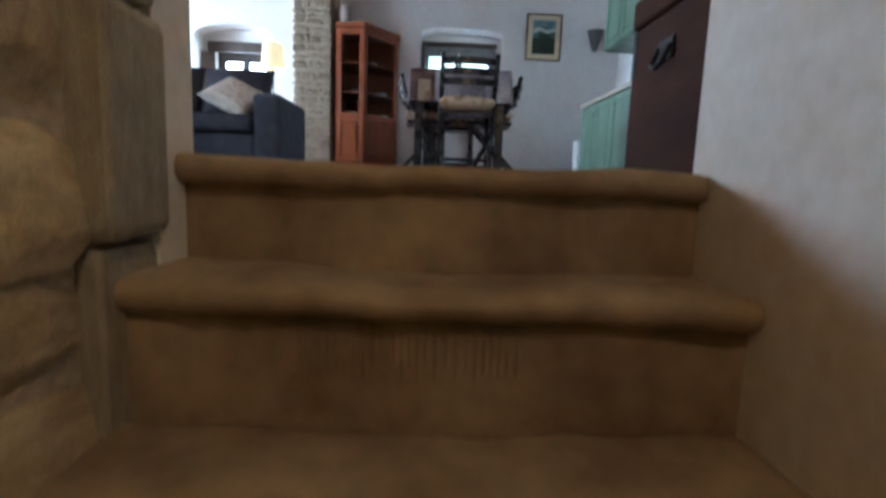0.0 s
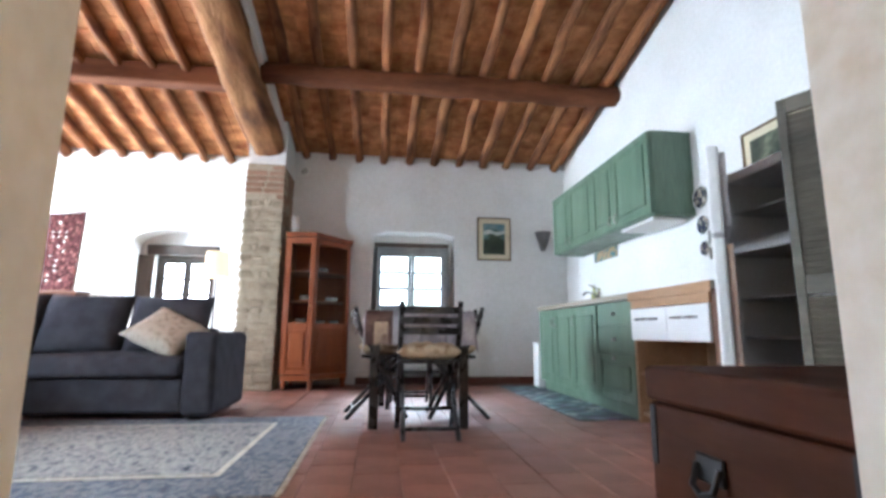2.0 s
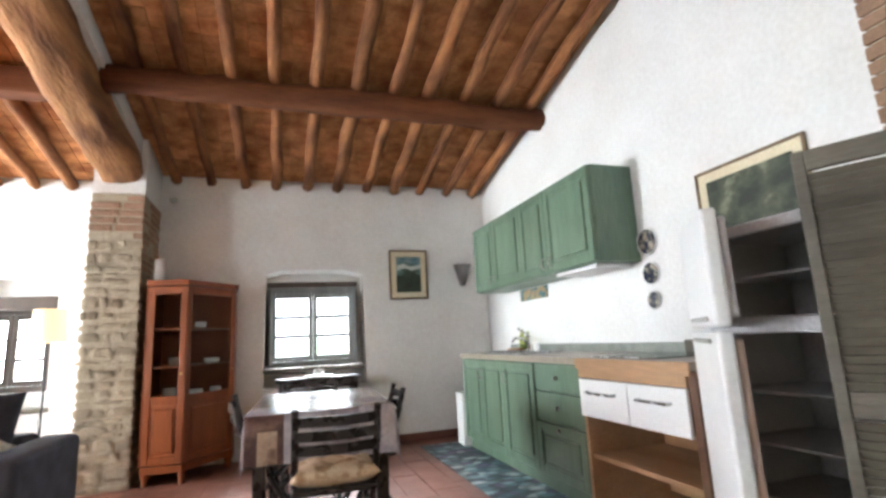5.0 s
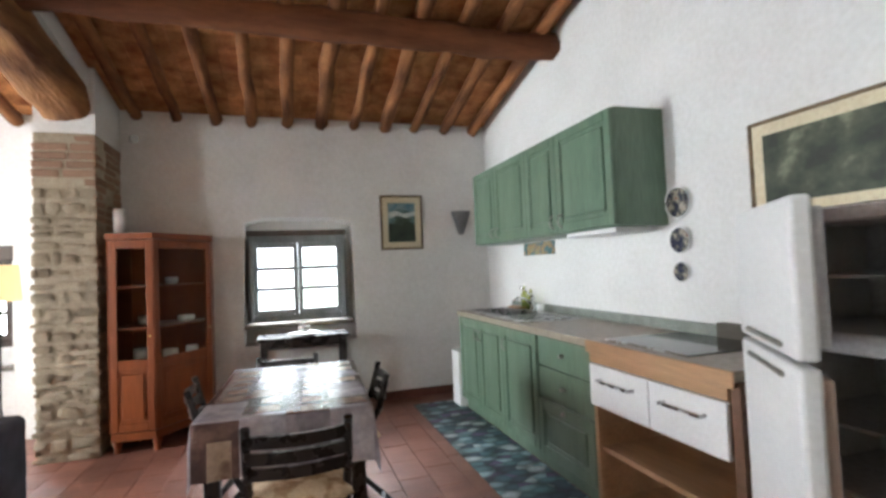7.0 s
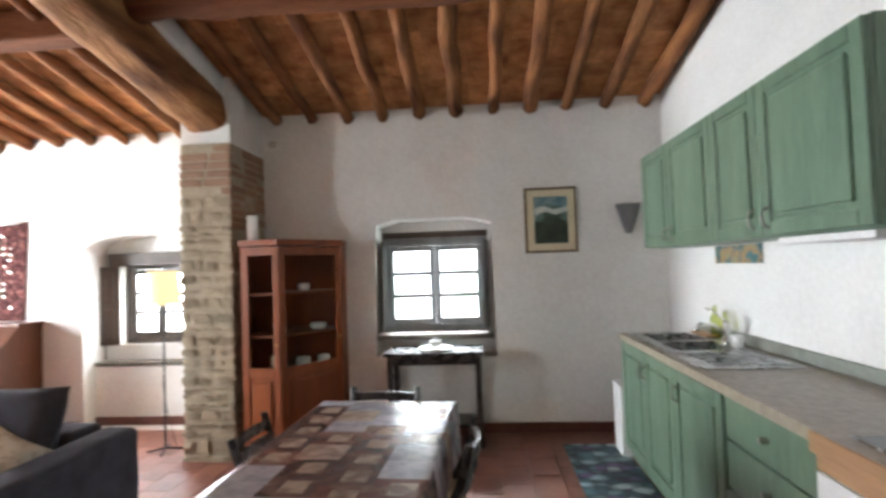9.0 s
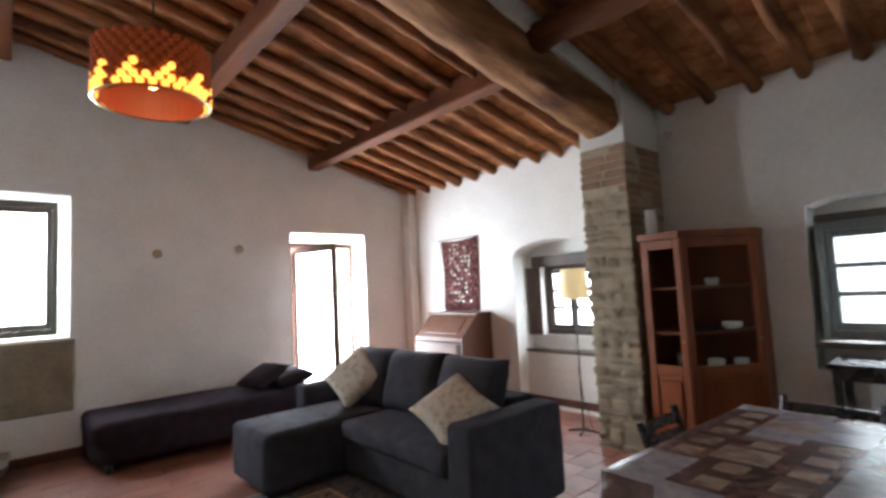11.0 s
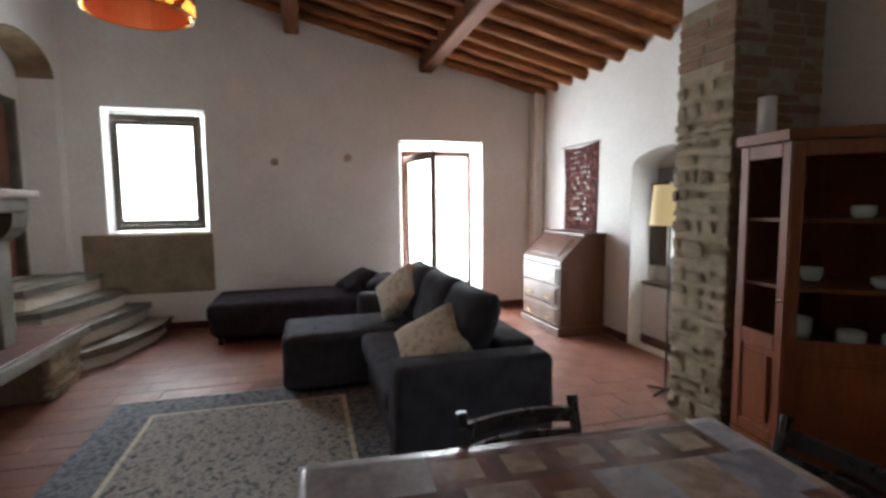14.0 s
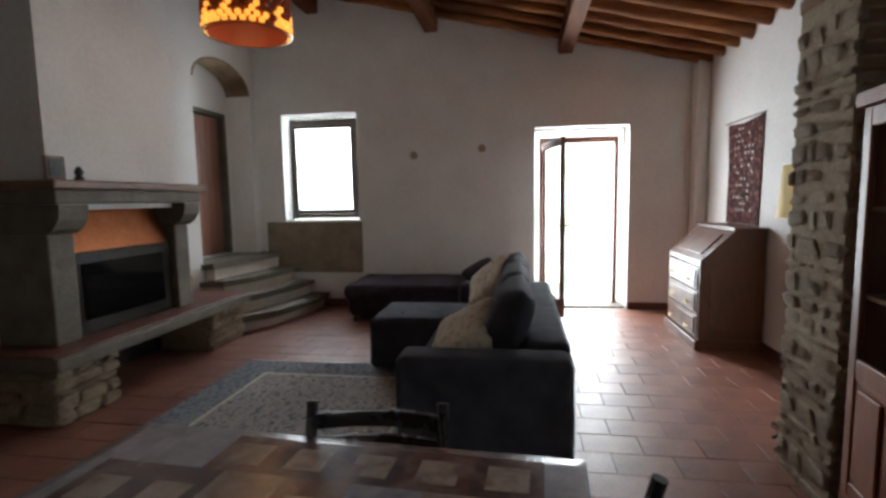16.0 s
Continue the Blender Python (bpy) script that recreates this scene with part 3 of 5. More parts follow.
# ---- entrance stairs ----
STEPS = ((1.72, 0.0, 2.02), (1.552, -0.18, 1.76), (1.41, -0.39, 1.59), (1.26, -0.56, 1.45), (1.12, -0.72, 1.30), (-1.2, -0.88, 1.16))
for i, (y, z, back) in enumerate(STEPS):
    b2 = box(0.20, 1.12, y, back, z - 0.05, z, 0.022 if i < 5 else 0.005, 3)
    bmesh.ops.subdivide_edges(b2, edges=[e for e in b2.edges if e.calc_length() > 0.5], cuts=40, use_grid_fill=True)
    for v in b2.verts:
        v.co.z += 0.008 * noise.noise(Vector((v.co.x * 9, v.co.y * 9, i))) - (0.009 * math.exp(-((v.co.x - 0.66) / 0.2) ** 2) if i < 3 and v.co.z > z - 0.02 else 0)
        v.co.y += 0.012 * noise.noise(Vector((v.co.x * 6, 3, i * 3))) + 0.006 * noise.noise(Vector((v.co.x * 23, 7, i * 3)))
    if i == 0:
        for v in b2.verts:
            v.co.z -= 0.003
    st = tagged(new("stair_step"), "worn stone stair step with rounded nosing", "step", "entrance steps")
    part("tread", b2, STEPSTONE, st, smooth=True)
    if i < 5:
        part("riser", box(0.20, 1.12, y + 0.03, back - 0.01, STEPS[i + 1][1] - 0.04, z - 0.052), STEPSTONE, st)
        if i == 1:
            for k in range(26):
                x = 0.45 + 0.013 * k + 0.003 * math.sin(k * 7)
                part("chisel_ridge", box(x, x + 0.007, y + 0.0265, y + 0.0305, z - 0.13 + 0.012 * math.sin(k * 3), z - 0.056, 0.001), STEPSTONE, st)
struct("stair_fill", box(0.1, 1.2, 1.16, 1.75, -1.1, -0.80), MORTAR, "masonry under the stairs")
struct("wall_stairs_right", slab([(1.11, -1.3), (1.11, S2 + 0.003), (1.22, S2 + 0.003), (1.22, -1.3)], lambda u, v, d: (u, v, -1.1 + d), 3.4), CREAM, "white plastered stairwell wall, worn at the steps")
struct("wall_stairs_left", slab([(0.23, 1.665), (0.23, S2 + 0.003), (0.10, S2 + 0.003), (0.10, 1.665)], lambda u, v, d: (u, v, -1.1 + d), 3.4), CREAM, "white plastered jamb")
struct("wall_stairs_stone", box(-0.15, 0.192, -1.3, 1.664, -1.1, 2.3), MORTAR, "mortar of the stone stairwell wall")
struct("wall_stairs_back", box(-0.2, 1.42, -1.5, -1.3, -1.1, 2.4), CREAM, "plastered wall at the foot of the stairs")
struct("ceiling_stairs", box(-0.2, 1.42, -1.5, S2 - 0.121, 2.3, 2.4), CREAM, "plastered stairwell ceiling")

# ---- windows and doors ----


def casement(parent, x0, x1, z0, z1, rows, mat, y=0.0, cols=1):
    """One glazed leaf in the local xz plane."""
    leaf = part("casement", box(x0, x0 + 0.045, y - 0.02, y + 0.02, z0, z1, 0.005), mat, parent)
    b2 = box(x1 - 0.045, x1, y - 0.02, y + 0.02, z0, z1, 0.005)
    box(x0 + 0.045, x1 - 0.045, y - 0.02, y + 0.02, z0, z0 + 0.055, 0.005, 1, b2)
    box(x0 + 0.045, x1 - 0.045, y - 0.02, y + 0.02, z1 - 0.05, z1, 0.005, 1, b2)
    part("leaf_frame", b2, mat, leaf)
    for k in range(1, rows):
        z = z0 + 0.055 + (z1 - z0 - 0.105) * k / rows
        part("glazing_bar", box(x0 + 0.045, x1 - 0.045, y - 0.012, y + 0.012, z - 0.019, z + 0.019), mat, leaf)
    p = part("pane", box(x0 + 0.04, x1 - 0.04, y - 0.002, y + 0.002, z0 + 0.05, z1 - 0.045), GLASS, leaf)
    p.visible_shadow = False
    return leaf


def window(name, m, w, h, rows, leaves, mat, label):
    """A window in a frame, local x across and z up, y outwards."""
    wnd = tagged(new(name), label, "window", "", "structure")
    wnd.matrix_world = m
    for x0, x1, z0, z1 in ((-w / 2, -w / 2 + 0.05, 0, h), (w / 2 - 0.05, w / 2, 0, h), (-w / 2 + 0.05, w / 2 - 0.05, 0, 0.06), (-w / 2 + 0.05, w / 2 - 0.05, h - 0.07, h)):
        part("window_frame", box(x0, x1, -0.03, 0.03, z0, z1, 0.005), mat, wnd)
    step = (w - 0.10) / leaves
    for k in range(leaves):
        casement(wnd, -w / 2 + 0.05 + k * step + 0.002, -w / 2 + 0.05 + (k + 1) * step - 0.002, 0.062, h - 0.072, rows, mat)
    return wnd


def shutter(parent, m, w, h, mat=DARKWOOD):
    leaf = part("shutter", box(0, w, -0.012, 0.012, 0, h, 0.004, 1, None, m), mat, parent)
    for z0, z1 in ((0.06, h * 0.46), (h * 0.54, h - 0.06)):
        part("shutter_panel", box(0.05, w - 0.05, -0.018, 0.018, z0, z1, 0.008, 1, None, m), mat, leaf)


w1 = window("window_1", pose(0.97, N + 0.30, 0.86), 0.98, 0.87, 3, 2, GREYFRAME, "small dark wooden kitchen window with glazing bars")
shutter(w1, pose(-0.49, -0.04, 0.03, 0, 0, -78), 0.24, 0.8, GREYFRAME)
shutter(w1, pose(0.49, -0.04, 0.03, 0, 0, 258), 0.24, 0.8, GREYFRAME)
part("window_sill", box(-0.52, 0.53, -0.28, -0.03, -0.045, 0.0, 0.006), GREYSTONE, w1)
part("window_lintel", box(-0.5, 0.5, -0.05, 0.1, 0.872, 0.93, 0.006), DARKWOOD, w1)
w2 = window("window_2", pose(-1.93, NL + 0.42, 0.77), 0.74, 0.83, 3, 2, DARKWOOD, "dark wooden window with inner shutters in a niche")
shutter(w2, pose(-0.37, -0.125, 0.0, 0, 0, -160), 0.20, 0.8)
part("window_lintel", box(-0.44, 0.42, -0.20, -0.13, 0.80, 0.93, 0.006), DARKWOOD, w2)
w3 = window("window_3", pose(W - 0.26, 3.0, 1.12, 0, 0, 90), 0.95, 1.30, 1, 1, DARKWOOD, "dark framed window in a white reveal")
gd = tagged(new("door_2"), "glazed balcony door in brown wood, its leaf swung open into the room", "door", "", "structure")
gd.matrix_world = pose(W - 0.24, 6.28, 0.012, 0, 0, 90)
for x0, x1, z0, z1 in ((-0.47, -0.42, 0.0, 2.06), (0.42, 0.47, 0.0, 2.06), (-0.419, 0.419, 1.99, 2.06)):
    part("door_frame", box(x0, x1, -0.03, 0.03, z0, z1, 0.005), REDWOOD, gd)
lm = pose(-0.42, -0.035, 0, 0, 0, -78)
leaf = part("door_leaf", box(0.0, 0.07, -0.022, 0.022, 0.02, 1.98, 0.005, 1, None, lm), REDWOOD, gd)
part("stile", box(0.765, 0.835, -0.022, 0.022, 0.02, 1.98, 0.005, 1, None, lm), REDWOOD, leaf)
for z0, z1 in ((0.02, 0.20), (1.89, 1.98)):
    part("rail", box(0.071, 0.764, -0.022, 0.022, z0, z1, 0.005, 1, None, lm), REDWOOD, leaf)
pn = part("pane", box(0.068, 0.767, -0.003, 0.003, 0.195, 1.895, 0, 1, None, lm), GLASS, leaf)
pn.visible_shadow = False
part("handle_plate", box(0.78, 0.82, -0.030, 0.030, 0.93, 1.12, 0.003, 1, None, lm), BRASS, leaf)
for q in (-1, 1):
    b2 = rod([(0.80, 0.03 * q, 1.03), (0.80, 0.075 * q, 1.03), (0.70, 0.08 * q, 1.03)], 0.009, 8)
    b2.transform(lm)
    part("door_handle", b2, BRASS, leaf, "brass lever handle")
part("threshold", box(-0.54, 0.54, -0.22, 0.15, -0.012, 0.012, 0.004), GREYSTONE, gd)

d1 = tagged(new("door_1"), "brown wooden plank door in the arched recess", "door", "", "structure")
part("door_leaf", box(-4.21, -3.46, 1.765, 1.80, 0.708, 2.40, 0.004), REDWOOD, d1)
for k in range(6):
    part("plank", box(-4.205 + 0.124 * k, -4.205 + 0.124 * k + 0.119, 1.801, 1.815, 0.72, 2.39, 0.003), REDWOOD, d1)
for x0, x1, z0, z1 in ((-4.268, -4.215, 0.708, 2.455), (-3.455, -3.402, 0.708, 2.455), (-4.214, -3.456, 2.405, 2.455)):
    part("door_frame", box(x0, x1, 1.76, 1.89, z0, z1, 0.005), GREYWOOD, d1)
part("latch", rod([(-3.52, 1.816, 1.70), (-3.52, 1.86, 1.70), (-3.60, 1.865, 1.70)], 0.009, 8), IRON, d1)

# distance outside the windows
for k, (m, w, h) in enumerate(((pose(0.97, 10.5, 2.0), 9, 7), (pose(-3.2, 10.6, 2.0), 6, 7), (pose(W - 3.0, 4.6, 2.0, 0, 0, 90), 12, 7))):
    ob = struct("backdrop", box(-w / 2, w / 2, 0, 0.02, -h / 2, h / 2, 0, 1), OUTSIDE if k else GARDENSIDE, "overexposed daylight and foliage outside")
    ob.matrix_world = m
struct("ground", box(-60, 60, -60, 60, -3.2, -3.0), material("grass_ground", (0.08, 0.10, 0.04), (0.12, 0.10, 0.06), 0.95, scale=0.5), "grassy ground outside")

# ---- fireplace ----
fp = thing("fireplace", "white chimney breast with grey stone mantel and raised brick hearth", "fireplace")
part("chimney_breast", slab(rect(-2.27, -1.07, 1.32, 4.05), lambda u, v, d: (u, 2.66 - d, v), 0.455), WHITE, fp)
part("breast_back", box(-2.40, -1.07, 2.203, 2.24, 0.453, 1.319), WHITE, fp)
mant = part("mantel", box(-2.37, -0.99, 2.206, 2.79, 1.36, 1.45, 0.012, 2), GREYSTONE, fp, "grey stone mantel")
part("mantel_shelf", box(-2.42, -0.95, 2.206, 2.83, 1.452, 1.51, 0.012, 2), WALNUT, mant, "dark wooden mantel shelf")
for x0, x1 in ((-1.22, -1.03), (-2.36, -2.19)):
    jm = part("jamb", box(x0, x1, 2.22, 2.66, 0.453, 1.17, 0.012, 2), GREYSTONE, fp)
    prof = [(2.22, 1.17), (2.67, 1.17), (2.72, 1.20), (2.765, 1.26), (2.775, 1.31), (2.775, 1.357), (2.22, 1.357)]
    part("corbel", slab(prof, lambda u, v, d, x0=x0: (x0 - 0.012 + d, u, v), x1 - x0 + 0.024), GREYSTONE, jm)
part("copper_hood", slab([(-2.19, 1.03), (-1.22, 1.03), (-1.26, 1.355), (-2.15, 1.355)], lambda u, v, d: (u, 2.58 - 0.10 * (v - 1.03) / 0.3 - d, v), 0.012), COPPER, fp, "copper smoke hood")
ins = part("fire_insert", box(-2.185, -1.225, 2.25, 2.60, 0.453, 1.025, 0.008), MATTBLACK, fp)
part("fire_glass", box(-2.09, -1.31, 2.602, 2.61, 0.55, 0.95, 0.004), FIREGLASS, ins, "black glass fire door")
part("door_trim", box(-2.16, -1.24, 2.601, 2.606, 0.955, 1.01, 0.002), IRON, ins)
part("hearth_slab", box(-2.95, -0.82, 2.205, 2.88, 0.355, 0.44, 0.018, 2), GREYSTONE, fp, "worn stone hearth slab")
part("hearth_top", box(-2.94, -0.83, 2.205, 2.84, 0.441, 0.452, 0.004), BASE, fp, "dark red brick hearth top")
part("hearth_core", box(-1.30, -0.88, 2.205, 2.77, 0.0, 0.353), MORTAR, fp)
part("hearth_core", box(-2.88, -2.42, 2.205, 2.77, 0.0, 0.353), MORTAR, fp)
# near-black sheet closing the back of the recess below the slab
part("hearth_back", box(-2.42, -1.30, 2.205, 2.26, 0.0, 0.353), MATTBLACK, fp)

pf = thing("photograph", "small framed photograph on the mantel", "photograph")
part("frame_border", box(-1.14, -1.0, 2.71, 2.73, 1.512, 1.66, 0.006), WALNUT, pf)
part("photo", box(-1.12, -1.02, 2.732, 2.736, 1.535, 1.64), GARDEN, pf)
or1 = thing("ornament", "small dark figurine ornament on the mantel", "ornament")
part("body", turned([(0.0, 0), (0.03, 0), (0.03, 0.015), (0.018, 0.03), (0.03, 0.055), (0.012, 0.085), (0.0, 0.095)], 14, None, pose(-1.22, 2.74, 1.511)), BLACK, or1, smooth=True)
vs = thing("flower_pot", "yellow pot on the hearth slab", "pot")
part("pot", turned([(0, 0), (0.075, 0), (0.095, 0.2), (0.1, 0.21), (0.085, 0.21), (0.07, 0.02), (0, 0.02)], 24, None, pose(-2.50, 2.45, 0.453)), YELLOW, vs, smooth=True)

# stone steps up to the arched door: they fan out towards the room
for k, (pts, z) in enumerate((
        ([(-3.00, 2.205), (-2.98, 2.72), (-3.30, 2.95), (-3.98, 3.12), (-4.42, 3.12), (-4.42, 2.205)], 0.165),
        ([(-3.08, 2.205), (-3.08, 2.58), (-3.38, 2.74), (-3.96, 2.88), (-4.42, 2.92), (-4.42, 2.205)], 0.335),
        ([(-3.12, 2.205), (-3.14, 2.46), (-3.45, 2.58), (-3.95, 2.68), (-4.42, 2.71), (-4.42, 2.205)], 0.505),
        ([(-3.16, 2.205), (-3.18, 2.33), (-3.90, 2.43), (-4.42, 2.48), (-4.42, 2.205)], 0.69))):
    st = tagged(new("stone_step"), "grey stone step fanning up to the arched door", "step", "fan steps")
    b2 = slab(pts, lambda u, v, d, z=z: (u, v, z - d), 0.05)
    bmesh.ops.bevel(b2, geom=[e for e in b2.edges if e.is_manifold and abs(e.verts[0].co.z - e.verts[1].co.z) < 0.001 and e.calc_face_angle(0) > 0.7], offset=0.012, segments=2, affect="EDGES")
    part("tread", b2, GREYSTONE, st)
    cx, cy = -3.9, 2.0
    part("riser", slab([(cx + (u - cx) * 0.94, max(2.21, cy + (v - cy) * 0.95)) for u, v in pts], lambda u, v, d, z=z: (u, v, z - 0.051 - d), 0.12 if k else 0.113), CREAM, st)

# ---- stone pier ----
pier = tagged(new("stone_pier"), "rough stone and brick pier carrying the log beam", "", "", "structure")
part("pier_core", box(-0.952, -0.549, 6.850, N + 0.15, 0, 2.498), MORTAR, pier)


def stone_mesh(seed, soft=0.2, rough=0.2):
    """One rough stone in a unit cube: rounded, chipped and out of square."""
    b2 = bmesh.new()
    bmesh.ops.create_cube(b2, size=1)
    bmesh.ops.bevel(b2, geom=b2.edges[:], offset=soft, segments=1, affect="EDGES")
    for v in b2.verts:
        q = v.co * 1.9
        v.co += Vector((noise.noise(q + Vector((seed * 7, 0, 0))), noise.noise(q + Vector((0, seed * 7, 3))), noise.noise(q + Vector((5, 0, seed * 7))))) * rough
    return mesh_of(b2, "stone", [STONE])


def with_material(me, m):
    c = me.copy()
    c.materials.clear()
    c.materials.append(m)
    return c


STONES = [stone_mesh(s, 0.14 + 0.02 * (s % 5)) for s in range(12)]
BRICKS = [with_material(stone_mesh(s + 20, 0.06, 0.12), BRICK) for s in range(3)]
JAMBSTONES = [with_material(stone_mesh(s + 60, 0.05, 0.05), DRESSED) for s in range(3)]
STAIRSTONES = [with_material(stone_mesh(s + 40, 0.2, 0.22), STAIRSTONE) for s in range(6)]


def piece(me, name, parent, centre, size, turn=0.0):
    ob = new(name, me)
    ob.parent = parent
    ob.matrix_basis = pose(*centre, 0, turn, 0) @ Matrix.Diagonal((*size, 1))
    return ob


def stone_face(parent, axis, fixed, a0, a1, z0, z1, row, length, meshes, name, depth, seed, jitter=0.3, uneven=0.0):
    """Courses of stones on a vertical face: axis 'x' runs along x at y = fixed, 'y' along y at x = fixed."""
    rng = random.Random(seed)
    z = z0
    while z < z1 - 0.02:
        h = min(row * rng.uniform(1 - jitter, 1 + jitter), z1 - z)
        if z1 - z - h < row * 0.4:
            h = z1 - z
        a = a0 - rng.uniform(0, 0.02)
        while a < a1 - 0.02:
            l = min(length * rng.uniform(1 - jitter * 1.3, 1 + jitter * 1.3), a1 - a + 0.01)
            if a1 - a - l < length * 0.35:
                l = a1 - a + 0.01
            c, d = a + l / 2, depth * rng.uniform(0.75, 1.3)
            hs = (h - 0.012) * (1 - uneven * rng.random())
            lift = z + h / 2 + (h - 0.012 - hs) * rng.uniform(-0.5, 0.5)
            s = (l - 0.012 - 0.02 * uneven * rng.random(), d, hs) if axis == "x" else (d, l - 0.012 - 0.02 * uneven * rng.random(), hs)
            pt = (c, fixed, lift) if axis == "x" else (fixed, c, lift)
            piece(rng.choice(meshes), name, parent, pt, s, rng.uniform(-5, 5) * uneven if axis == "x" else 0.0)
            a += l
        z += h


# ---- kitchen ----


def door_front(parent, y0, y1, z0, z1, x, handle=None, name="door", small=False):
    """A green panelled front facing -x, with a raised panel and a handle."""
    leaf = part(name, box(x - 0.02, x, y0 + 0.003, y1 - 0.003, z0 + 0.003, z1 - 0.003, 0.005, 2), GREEN, parent)
    e = 0.065 if not small else 0.0
    if not small:
        for nm, ya, yb, za, zb in (("stile", y0 + 0.003, y0 + e, z0 + 0.003, z1 - 0.003), ("stile", y1 - e, y1 - 0.003, z0 + 0.003, z1 - 0.003), ("rail", y0 + e, y1 - e, z0 + 0.003, z0 + e), ("rail", y0 + e, y1 - e, z1 - e, z1 - 0.003)):
            part(nm, box(x - 0.034, x - 0.0205, ya, yb, za, zb, 0.005), GREEN, leaf)
        part("panel", box(x - 0.032, x - 0.0205, y0 + e + 0.022, y1 - e - 0.022, z0 + e + 0.022, z1 - e - 0.022, 0.011), GREEN, leaf)
    if handle:
        hy, hz = handle
        k = 0.03 if not small else 0.0
        part("handle", rod([(x - 0.033, hy, hz - 0.045 + k * 0), (x - 0.058, hy, hz - 0.03), (x - 0.063, hy, hz), (x - 0.058, hy, hz + 0.03), (x - 0.033, hy, hz + 0.045)] if not small else
                           [(x - 0.021, hy, hz), (x - 0.035, hy, hz), (x - 0.05, hy, hz)], 0.006 if not small else 0.013, 8), PEWTER, leaf, "pewter handle")
    return leaf


for y0, y1, hy in ((6.40, 6.90, 6.44), (5.80, 6.40, 5.85), (5.35, 5.80, 5.74), (4.73, 5.35, 5.29)):
    cb = thing("wall_cabinet", "green painted panelled wall cabinet, closed", "cabinet", "wall cabinets")
    hy = {6.44: 6.44, 5.85: 6.34, 5.74: 5.40, 5.29: 5.29}[hy]
    part("body", box(2.66, E - 0.001, y0 + 0.001, y1 - 0.001, 1.535, 2.222, 0.004), GREEN, cb)
    door_front(cb, y0, y1, 1.54, 2.218, 2.66, (hy, 1.62))
bc = thing("extractor_hood", "slim white hood under the wall cabinets", "hood")
part("body", box(2.68, 2.97, 4.80, 5.33, 1.505, 1.533, 0.004), WHITELAC, bc)

for y0, y1, hy in ((6.38, 6.88, 6.42), (5.90, 6.38, 6.34), (5.35, 5.90, 5.84)):
    cb = thing("base_cabinet", "green painted panelled base cabinet, closed", "cabinet", "base cabinets")
    part("body", box(2.45, E - 0.001, y0 + 0.001, y1 - 0.001, 0.10, 0.875, 0.003), GREEN, cb)
    part("plinth", box(2.47, 2.49, y0 + 0.001, y1 - 0.001, 0.0, 0.099), GREEN, cb)
    door_front(cb, y0, y1, 0.105, 0.87, 2.45, (hy, 0.74))
cb = thing("drawer_cabinet", "green painted drawer cabinet with knobs", "cabinet")
part("body", box(2.45, E - 0.001, 4.722, 5.349, 0.10, 0.875, 0.003), GREEN, cb)
part("plinth", box(2.47, 2.49, 4.722, 5.349, 0.0, 0.099), GREEN, cb)
door_front(cb, 4.722, 5.349, 0.68, 0.87, 2.45, (5.03, 0.775), "drawer", True)
door_front(cb, 4.722, 5.349, 0.47, 0.675, 2.45, (5.03, 0.575), "drawer", True)
dl = door_front(cb, 4.722, 5.349, 0.105, 0.465, 2.45, None, "drawer")
part("knob", rod([(2.418, 5.03, 0.43), (2.40, 5.03, 0.43)], 0.013, 8), PEWTER, dl)

ou = thing("oven_cabinet", "open oak cabinet with two white drawers and a walnut side", "cabinet")
part("side_panel", box(2.42, E - 0.001, 3.79, 3.835, 0.0, 0.875, 0.002), WALNUT, ou, "dark walnut side panel")
part("side_panel", box(2.42, E - 0.001, 4.69, 4.719, 0.0, 0.875, 0.002), OAK, ou)
part("back_panel", box(E - 0.03, E - 0.002, 3.836, 4.689, 0.0, 0.875), OAK, ou)
part("shelf", box(2.44, E - 0.031, 3.836, 4.689, 0.33, 0.355, 0.002), OAK, ou)
part("bottom", box(2.44, E - 0.031, 3.836, 4.689, 0.05, 0.075, 0.002), OAK, ou)
part("top_rail", box(2.405, 2.43, 3.836, 4.719, 0.80, 0.877, 0.002), OAK, ou)
for y0, y1 in ((3.84, 4.26), (4.265, 4.715)):
    dr = part("drawer", box(2.40, 2.42, y0, y1, 0.575, 0.795, 0.003), WHITELAC, ou, "glossy white drawer")
    part("bar_handle", rod([(2.399, y0 + 0.1, 0.72), (2.37, y0 + 0.1, 0.72), (2.37, y1 - 0.1, 0.72), (2.399, y1 - 0.1, 0.72)], 0.008, 8), STEEL, dr)
    part("drawer_box", box(2.421, 2.9, y0 + 0.01, y1 - 0.01, 0.59, 0.78), OAK, dr)

wt = thing("worktop", "beige laminate worktop with a wooden edge", "worktop")
part("top", slab([(2.40, 4.722), (2.40, 6.885), (E - 0.001, 6.885), (E - 0.001, 4.722)], lambda u, v, d: (u, v, 0.92 - d), 0.043, [rect(2.50, 2.86, 6.02, 6.76)]), WORKTOP, wt)
part("top", box(2.395, E - 0.001, 3.79, 4.720, 0.879, 0.92, 0.003), WORKTOP, wt)
part("edge_strip", box(2.385, 2.394, 3.79, 4.72, 0.855, 0.919, 0.002), OAK, wt, "light oak edge strip")
part("upstand", box(E - 0.022, E - 0.001, 4.40, 6.885, 0.921, 0.985, 0.004), UPSTAND, wt, "grey-green upstand")
part("upstand", box(E - 0.05, E - 0.001, 3.79, 4.395, 0.921, 1.0, 0.004), GREYWOOD, wt)
snk = thing("sink", "stainless steel double sink with draining board", "sink")
